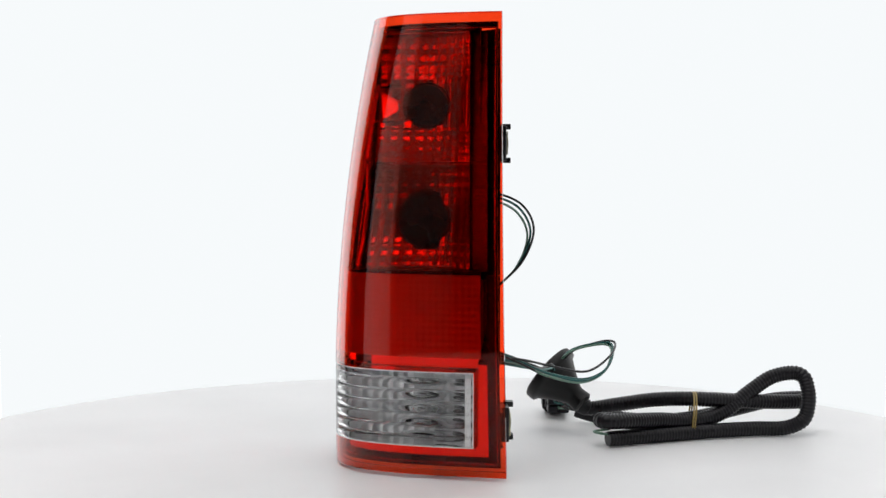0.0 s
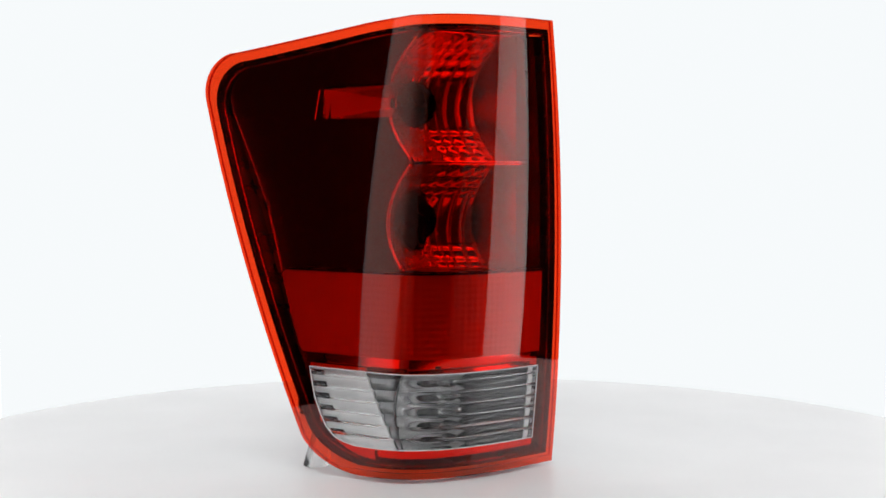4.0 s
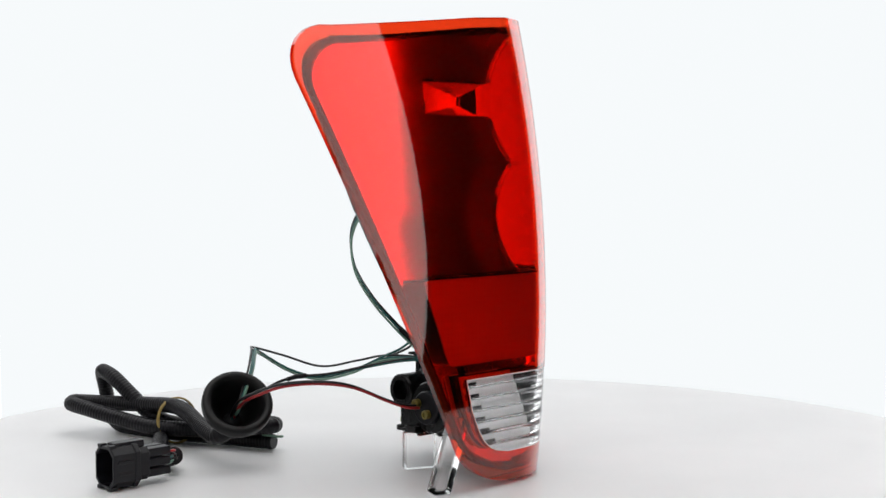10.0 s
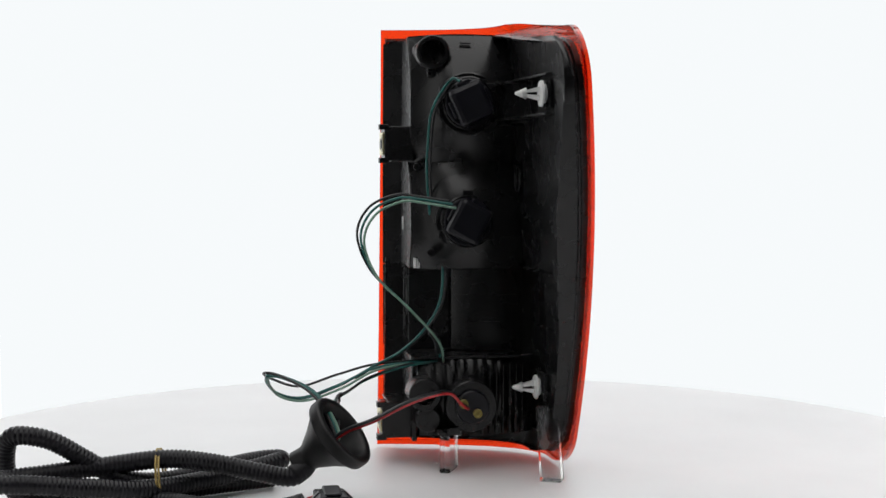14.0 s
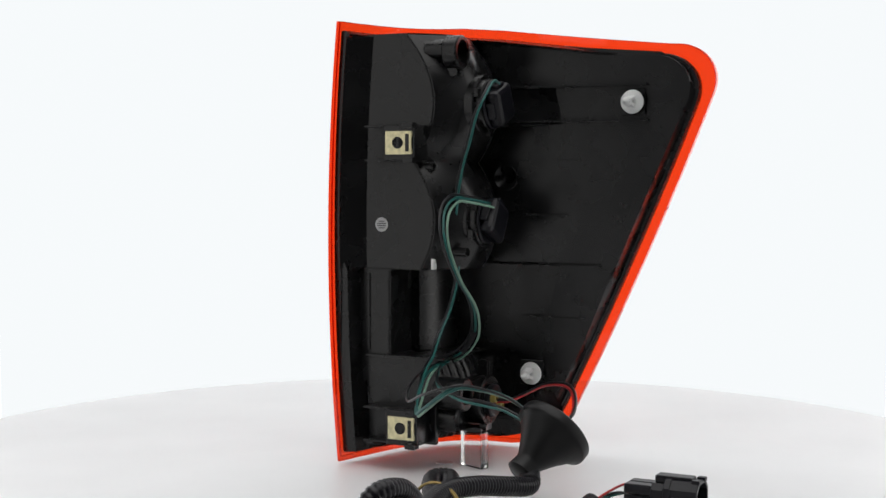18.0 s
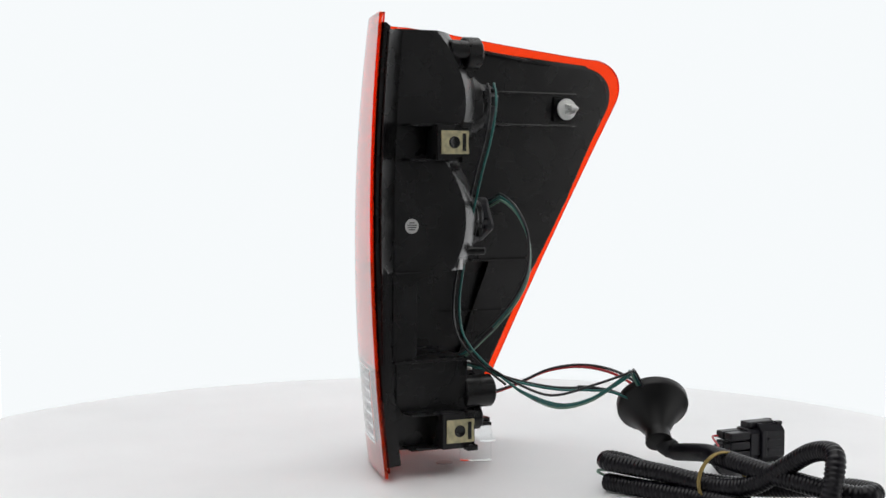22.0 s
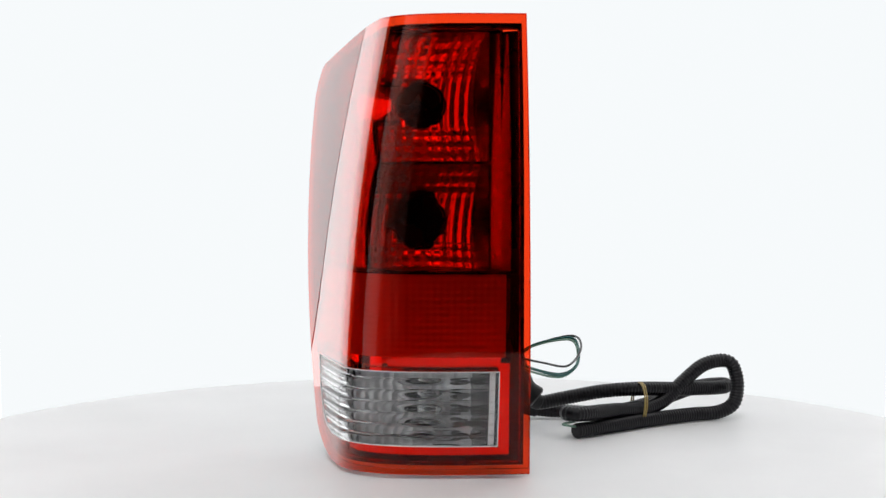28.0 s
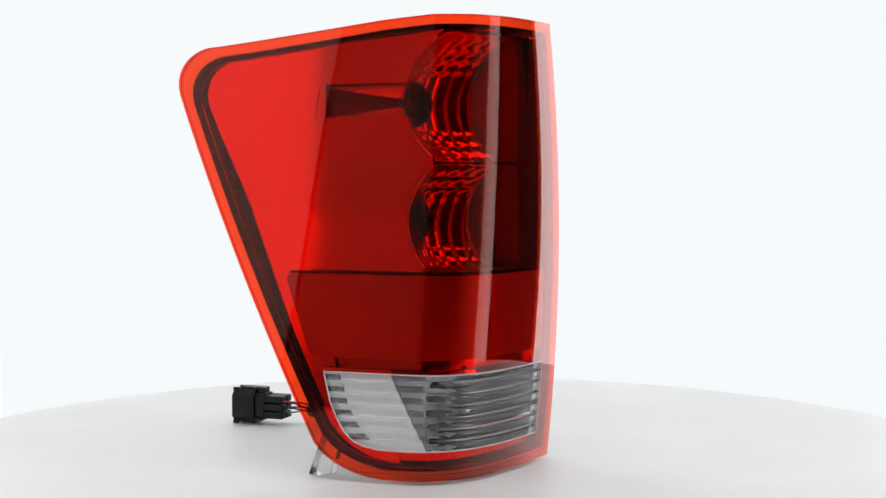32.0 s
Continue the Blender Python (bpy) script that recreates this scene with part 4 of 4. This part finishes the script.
LIE = -DECK + 0.0063
conduit("conduit", [(0.1085, 0.1165, -0.1865), (0.1180, 0.1200, -0.1925), (0.1400, 0.1165, -0.1890), (0.1700, 0.1085, -0.1835), (0.1990, 0.1030, -0.1818), (0.2400, 0.1090, -0.1845),
                    (0.2720, 0.1165, -0.1865), (0.2920, 0.1230, -0.1872), (0.2975, 0.1310, -0.1865), (0.2910, 0.1385, -0.1870), (0.2720, 0.1370, -0.1885), (0.2450, 0.1280, -0.1930), (0.2080, 0.1130, -0.1985),
                    (0.1700, 0.0900, -0.1985), (0.1450, 0.0775, -0.1960), (0.1290, 0.0710, -0.1935), (0.1218, 0.0655, -0.1925), (0.1268, 0.0590, -0.1925), (0.1420, 0.0640, -0.1930),
                    (0.1700, 0.0800, -0.1950), (0.2000, 0.0935, -0.1980), (0.2250, 0.1035, -0.1930), (0.2470, 0.1100, -0.1780), (0.2660, 0.1135, -0.1660),
                    (0.2830, 0.1130, -0.1622), (0.2915, 0.1095, -0.1648), (0.2945, 0.1060, -0.1740), (0.2945, 0.1035, -0.1860), (0.2900, 0.1025, -0.1990), (0.2760, 0.1040, LIE + 0.0005), (0.2550, 0.1035, LIE), (0.2330, 0.0985, LIE),
                    (0.1990, 0.0880, LIE), (0.1600, 0.0720, LIE), (0.1265, 0.0590, LIE)], "black corrugated split conduit, coiled")
conduit("conduit", [(0.2080, 0.1080, LIE), (0.1850, 0.1240, LIE), (0.1600, 0.1420, LIE), (0.1350, 0.1540, LIE + 0.001), (0.1180, 0.1580, LIE + 0.004)], "black corrugated split conduit")
tube("wire", catmull([P(0.150, 0.0680, -0.2040), P(0.130, 0.0605, -0.2030), P(0.1190, 0.0575, -0.2010), P(0.1170, 0.0620, -0.2005), P(0.1300, 0.0680, -0.2000)], 8), 0.0013, M_PALE, harness, "pale green wire end", 8)

# grommet: a hollow rubber cone with a thick lip
axis = Vector((-0.72, 0.33, 0.62)).normalized()
mouth = P(0.0846, 0.1241, -0.1627)
gm = Matrix.Translation(mouth) @ axis.to_track_quat("Z", "Y").to_matrix().to_4x4()
k = U
grom = lathe("grommet", [(0.0075 * k, -0.040 * k), (0.0095 * k, -0.0385 * k), (0.0086 * k, -0.0310 * k), (0.0092 * k, -0.0285 * k), (0.0148 * k, -0.0185 * k), (0.0222 * k, -0.0080 * k), (0.0250 * k, -0.0068 * k),
                         (0.0254 * k, -0.0055 * k), (0.0254 * k, -0.0005 * k), (0.0250 * k, 0.0003 * k), (0.0238 * k, 0.0012 * k), (0.0205 * k, 0.0010 * k), (0.0190 * k, -0.0010 * k), (0.0175 * k, -0.0060 * k), (0.0120 * k, -0.0190 * k), (0.0060 * k, -0.0260 * k)],
             M_RUBBER, harness, "flared black rubber grommet", 48, True, gm)
tidy(grom, 50)
tube("tape_wrap", catmull([P(0.1010, 0.1168, -0.1790), P(0.1060, 0.1145, -0.1830), P(0.1100, 0.1165, -0.1880), P(0.1165, 0.1195, -0.1918)], 6), 0.0096, M_TAPE, harness, "black tape round the conduit's neck", 14)
tube("tape_wrap", catmull([P(0.1290, 0.1555, LIE + 0.0015), P(0.1200, 0.1580, LIE + 0.0035), P(0.1120, 0.1598, LIE + 0.0060)], 6), 0.0092, M_TAPE, harness, "black tape sleeve at the plug lead", 14)

# plug: an eight-sided hollow socket with lugs, a ribbed neck and four wire barrels
PX, PZ = 0.0985, -0.1968


def octagon(hw, hh, c):
    return [(hw - c, hh), (hw, hh - c), (hw, -hh + c), (hw - c, -hh), (-hw + c, -hh), (-hw, -hh + c), (-hw, hh - c), (-hw + c, hh)]


def octagon_tube(name, y0, y1, hw, hh, c, wall, material, parent, label=""):
    """An eight-sided sleeve along y, closed solid where wall is zero."""
    loops = [(y, hw - 0.0005 - o, hh - 0.0005 - o) for y, o in ((y0, 0.0), (y0 + 0.0006, -0.0005), (y1 - 0.0006, -0.0005), (y1, 0.0))]
    if wall:
        loops += [(y1, hw - wall, hh - wall), (y0, hw - wall, hh - wall)]
    verts = [P(PX + x, y, PZ + z) for y, a, b in loops for x, z in octagon(a, b, c)]
    n = len(loops)
    faces = [(i * 8 + k, i * 8 + (k + 1) % 8, (i + 1) % n * 8 + (k + 1) % 8, (i + 1) % n * 8 + k) for i in range(n if wall else n - 1) for k in range(8)]
    if not wall:
        faces += [tuple(range(7, -1, -1)), tuple((n - 1) * 8 + k for k in range(8))]
    ob = link_mesh(name, verts, faces, material, parent, label)
    tidy(ob, 20)
    return ob


plug = octagon_tube("plug", 0.1945, 0.2085, 0.0100, 0.0112, 0.0035, 0, M_PLUG, harness, "black multi-way plug")
octagon_tube("socket_shell", 0.2050, 0.2240, 0.0118, 0.0140, 0.0048, 0.0018, M_PLUG, plug)
octagon_tube("socket_collar", 0.2030, 0.2075, 0.0124, 0.0146, 0.0048, 0.0030, M_PLUG, plug)
octagon_tube("socket_floor", 0.2080, 0.2095, 0.0104, 0.0126, 0.0040, 0, M_INK, plug, "dark floor of the socket")
for sg in (-1, 1):
    for dz in (-0.0038, 0.0038):
        slab("plug_rib", (PX + sg * 0.0116 - 0.0007, 0.2085, PZ + dz - 0.0011), (PX + sg * 0.0116 + 0.0010 * 1.0, 0.2205, PZ + dz + 0.0011), M_PLUG, plug, "", 0.0004)
    slab("plug_lug", (PX + sg * 0.0060 - 0.0020, 0.2195, PZ + 0.0126), (PX + sg * 0.0060 + 0.0020, 0.2245, PZ + 0.0152), M_PLUG, plug, "", 0.0005)
    slab("plug_lug", (PX + sg * 0.0070 - 0.0020, 0.2195, PZ - 0.0152), (PX + sg * 0.0070 + 0.0020, 0.2245, PZ - 0.0126), M_PLUG, plug, "", 0.0005)
slab("latch", (PX - 0.0050, 0.1960, PZ + 0.0110), (PX + 0.0050, 0.2190, PZ + 0.0158), M_PLUG, plug, "", 0.0012)
for jx in range(2):
    for jz in range(3):
        x, z = PX - 0.0092 + 0.0096 * jx, PZ - 0.0098 + 0.0068 * jz
        slab("plug_barrel", (x, 0.1775, z), (x + 0.0086, 0.1955, z + 0.0058), M_PLUG, plug, "", 0.0014)
for j, (m_, dz) in enumerate(((M_WIRE_RED, 0.006), (M_TEAL, 0.001), (M_PALE, -0.004), (M_WIRE_BLACK, 0.003), (M_WIRE_BLACK, -0.002))):
    x = 0.0920 + 0.0034 * j
    tube("plug_wire", catmull([P(0.1130, 0.1590, LIE + 0.0045), P(0.1090 - 0.002 * j, 0.1650, -0.1985 + dz * 0.5), P(x, 0.1725, -0.1975 + dz), P(x, 0.1800, -0.1975 + dz)], 8), 0.0011, m_, plug, "", 8)


# wires
def wire(ctrl, material, label="", r=0.00125, jitter=(0, 0, 0)):
    pts = catmull([P(q[0] + jitter[0], q[1] + jitter[1], q[2] + jitter[2]) for q in ctrl], 12)
    return tube("wire", pts, r, material, harness, label, 8)


IN = (0.0960, 0.1190, -0.1760)
TIE = (0.0040, 0.0035, -0.1351)
wire([IN, (0.0900, 0.1200, -0.1660), (0.1020, 0.1020, -0.1440), (0.1230, 0.0830, -0.1330), (0.1335, 0.0730, -0.1325), (0.1270, 0.0500, -0.1400), (0.1070, 0.0282, -0.1487), (0.0800, 0.0150, -0.1430), (0.0500, 0.0100, -0.1365), TIE], M_WIRE_BLACK, "black wire")
wire([IN, (0.0885, 0.1195, -0.1660), (0.1000, 0.1010, -0.1440), (0.1220, 0.0820, -0.1345), (0.1320, 0.0720, -0.1360), (0.1250, 0.0500, -0.1490), (0.1060, 0.0350, -0.1555), (0.0780, 0.0200, -0.1490), (0.0500, 0.0125, -0.1385), TIE], M_TEAL, "teal wire")
wire([IN, (0.0870, 0.1200, -0.1660), (0.0990, 0.1000, -0.1445), (0.1210, 0.0805, -0.1350), (0.1305, 0.0700, -0.1370), (0.1230, 0.0490, -0.1515), (0.1040, 0.0340, -0.1580), (0.0770, 0.0230, -0.1515), (0.0500, 0.0150, -0.1400), TIE], M_PALE, "pale green wire")
wire([IN, (0.0880, 0.1185, -0.1660), (0.1000, 0.0995, -0.1430), (0.1225, 0.0800, -0.1335), (0.1315, 0.0705, -0.1350), (0.1240, 0.0480, -0.1500), (0.1050, 0.0330, -0.1565), (0.0790, 0.0210, -0.1500), (0.0520, 0.0130, -0.1392), (0.0060, 0.0065, -0.1356)], M_TEAL, "teal wire")
for jit, m_ in (((0, 0, 0), M_WIRE_BLACK), ((0.002, 0.001, -0.0015), M_TEAL)):
    wire([IN, (0.0880, 0.1150, -0.1650), (0.0850, 0.0900, -0.1530), (0.0837, 0.0707, -0.1499), (0.0740, 0.0480, -0.1490), (0.0580, 0.0250, -0.1440), (0.0300, 0.0110, -0.1375), TIE], m_, "", 0.0012, jit)
tube("tape_wrap", catmull([P(0.0845, 0.0790, -0.1512), P(0.0840, 0.0720, -0.1500), P(0.0815, 0.0640, -0.1495)], 6), 0.0024, M_TAPE, harness, "black tape round a wire joint", 10)
for jit, m_, lb in (((0, 0, 0), M_WIRE_RED, "red wire"), ((0.0012, 0.002, 0.0016), M_WIRE_BLACK, "black wire")):
    wire([IN, (0.0840, 0.1220, -0.1650), (0.0650, 0.1260, -0.1570), (0.0420, 0.1180, -0.1480), (0.0212, 0.1030, -0.1450), (0.0080, 0.0820, -0.1485), (-0.0020, 0.0600, -0.1590), (-0.0090, 0.0470, -0.1645), (-0.0107, 0.0360, -0.1660)], m_, lb, 0.0015, jit)
for jit, m_, lb in (((0, 0, 0), M_TEAL, "teal wire"), ((-0.0022, 0.0018, -0.0026), M_PALE, "pale green wire"), ((0.0024, -0.0016, 0.0022), M_WIRE_BLACK, "black wire")):
    wire([(0.0000, 0.0365, -0.0215), (0.0066, 0.0355, -0.0205), (0.0220, 0.0310, -0.0180), (0.0374, 0.0273, -0.0171), (0.0560, 0.0290, -0.0260), (0.0646, 0.0334, -0.0446), (0.0560, 0.0380, -0.0690), (0.0353, 0.0399, -0.0900),
          (0.0180, 0.0340, -0.1080), (0.0092, 0.0259, -0.1200), (0.0060, 0.0150, -0.1300), TIE], m_, lb, 0.00125, jit)
tube("tape_wrap", catmull([P(0.0150, 0.0315, -0.1120), P(0.0092, 0.0259, -0.1195), P(0.0068, 0.0180, -0.1275)], 6), 0.0034, M_TAPE, harness, "black tape round the wires", 10)
for jit, m_, lb in (((0, 0, 0), M_TEAL, "teal wire"), ((-0.0030, -0.0035, 0.0), M_WIRE_BLACK, "black wire")):
    wire([(-0.0040, 0.0420, 0.0640), (0.0010, 0.0400, 0.0660), (0.0090, 0.0375, 0.0560), (0.0150, 0.0335, 0.0420), (0.0165, 0.0285, 0.0220), (0.0165, 0.0225, 0.0020), (0.0135, 0.0165, -0.0275), (0.0080, 0.0145, -0.0500), (0.0036, 0.0132, -0.0700), (0.0060, 0.0090, -0.0950),
          (0.0180, 0.0060, -0.1150), (0.0350, 0.0090, -0.1290), (0.0520, 0.0120, -0.1370), (0.0700, 0.0180, -0.1460)], m_, lb, 0.00125, jit)

# rubber band round the coiled conduit
rubber = thing("rubber_band", "tan rubber band tied round the coiled conduit", "rubber band")
for off in (0.0, 0.0018):
    pts = []
    for i in range(41):
        w = 2 * math.pi * i / 40
        side, up = 0.0172 * math.cos(w), 0.0176 * math.sin(w)
        pts.append(P(0.1990 + off + 0.25 * side * 0.3 + 0.08 * up, 0.0985 + side * 0.97, -0.1938 + up))
    tube("loop", pts, 0.0010, M_BAND, rubber, "", 8, None, False)

# small mark at the deck's centre
lathe("centre_mark", [(0.0062 * U, 0.0002), (0.0060 * U, 0.0010)], M_MARK, deck, "small round metal centre mark", 32, False)


def motions():
    rows = [(t / 2, pose(0, 0, 0, 0, 0, turn_at(t / 2))) for t in range(0, 65)]
    for ob in (deck, lamp, harness, short_stand, tall_stand, rubber):
        walk(ob, rows)


motions()
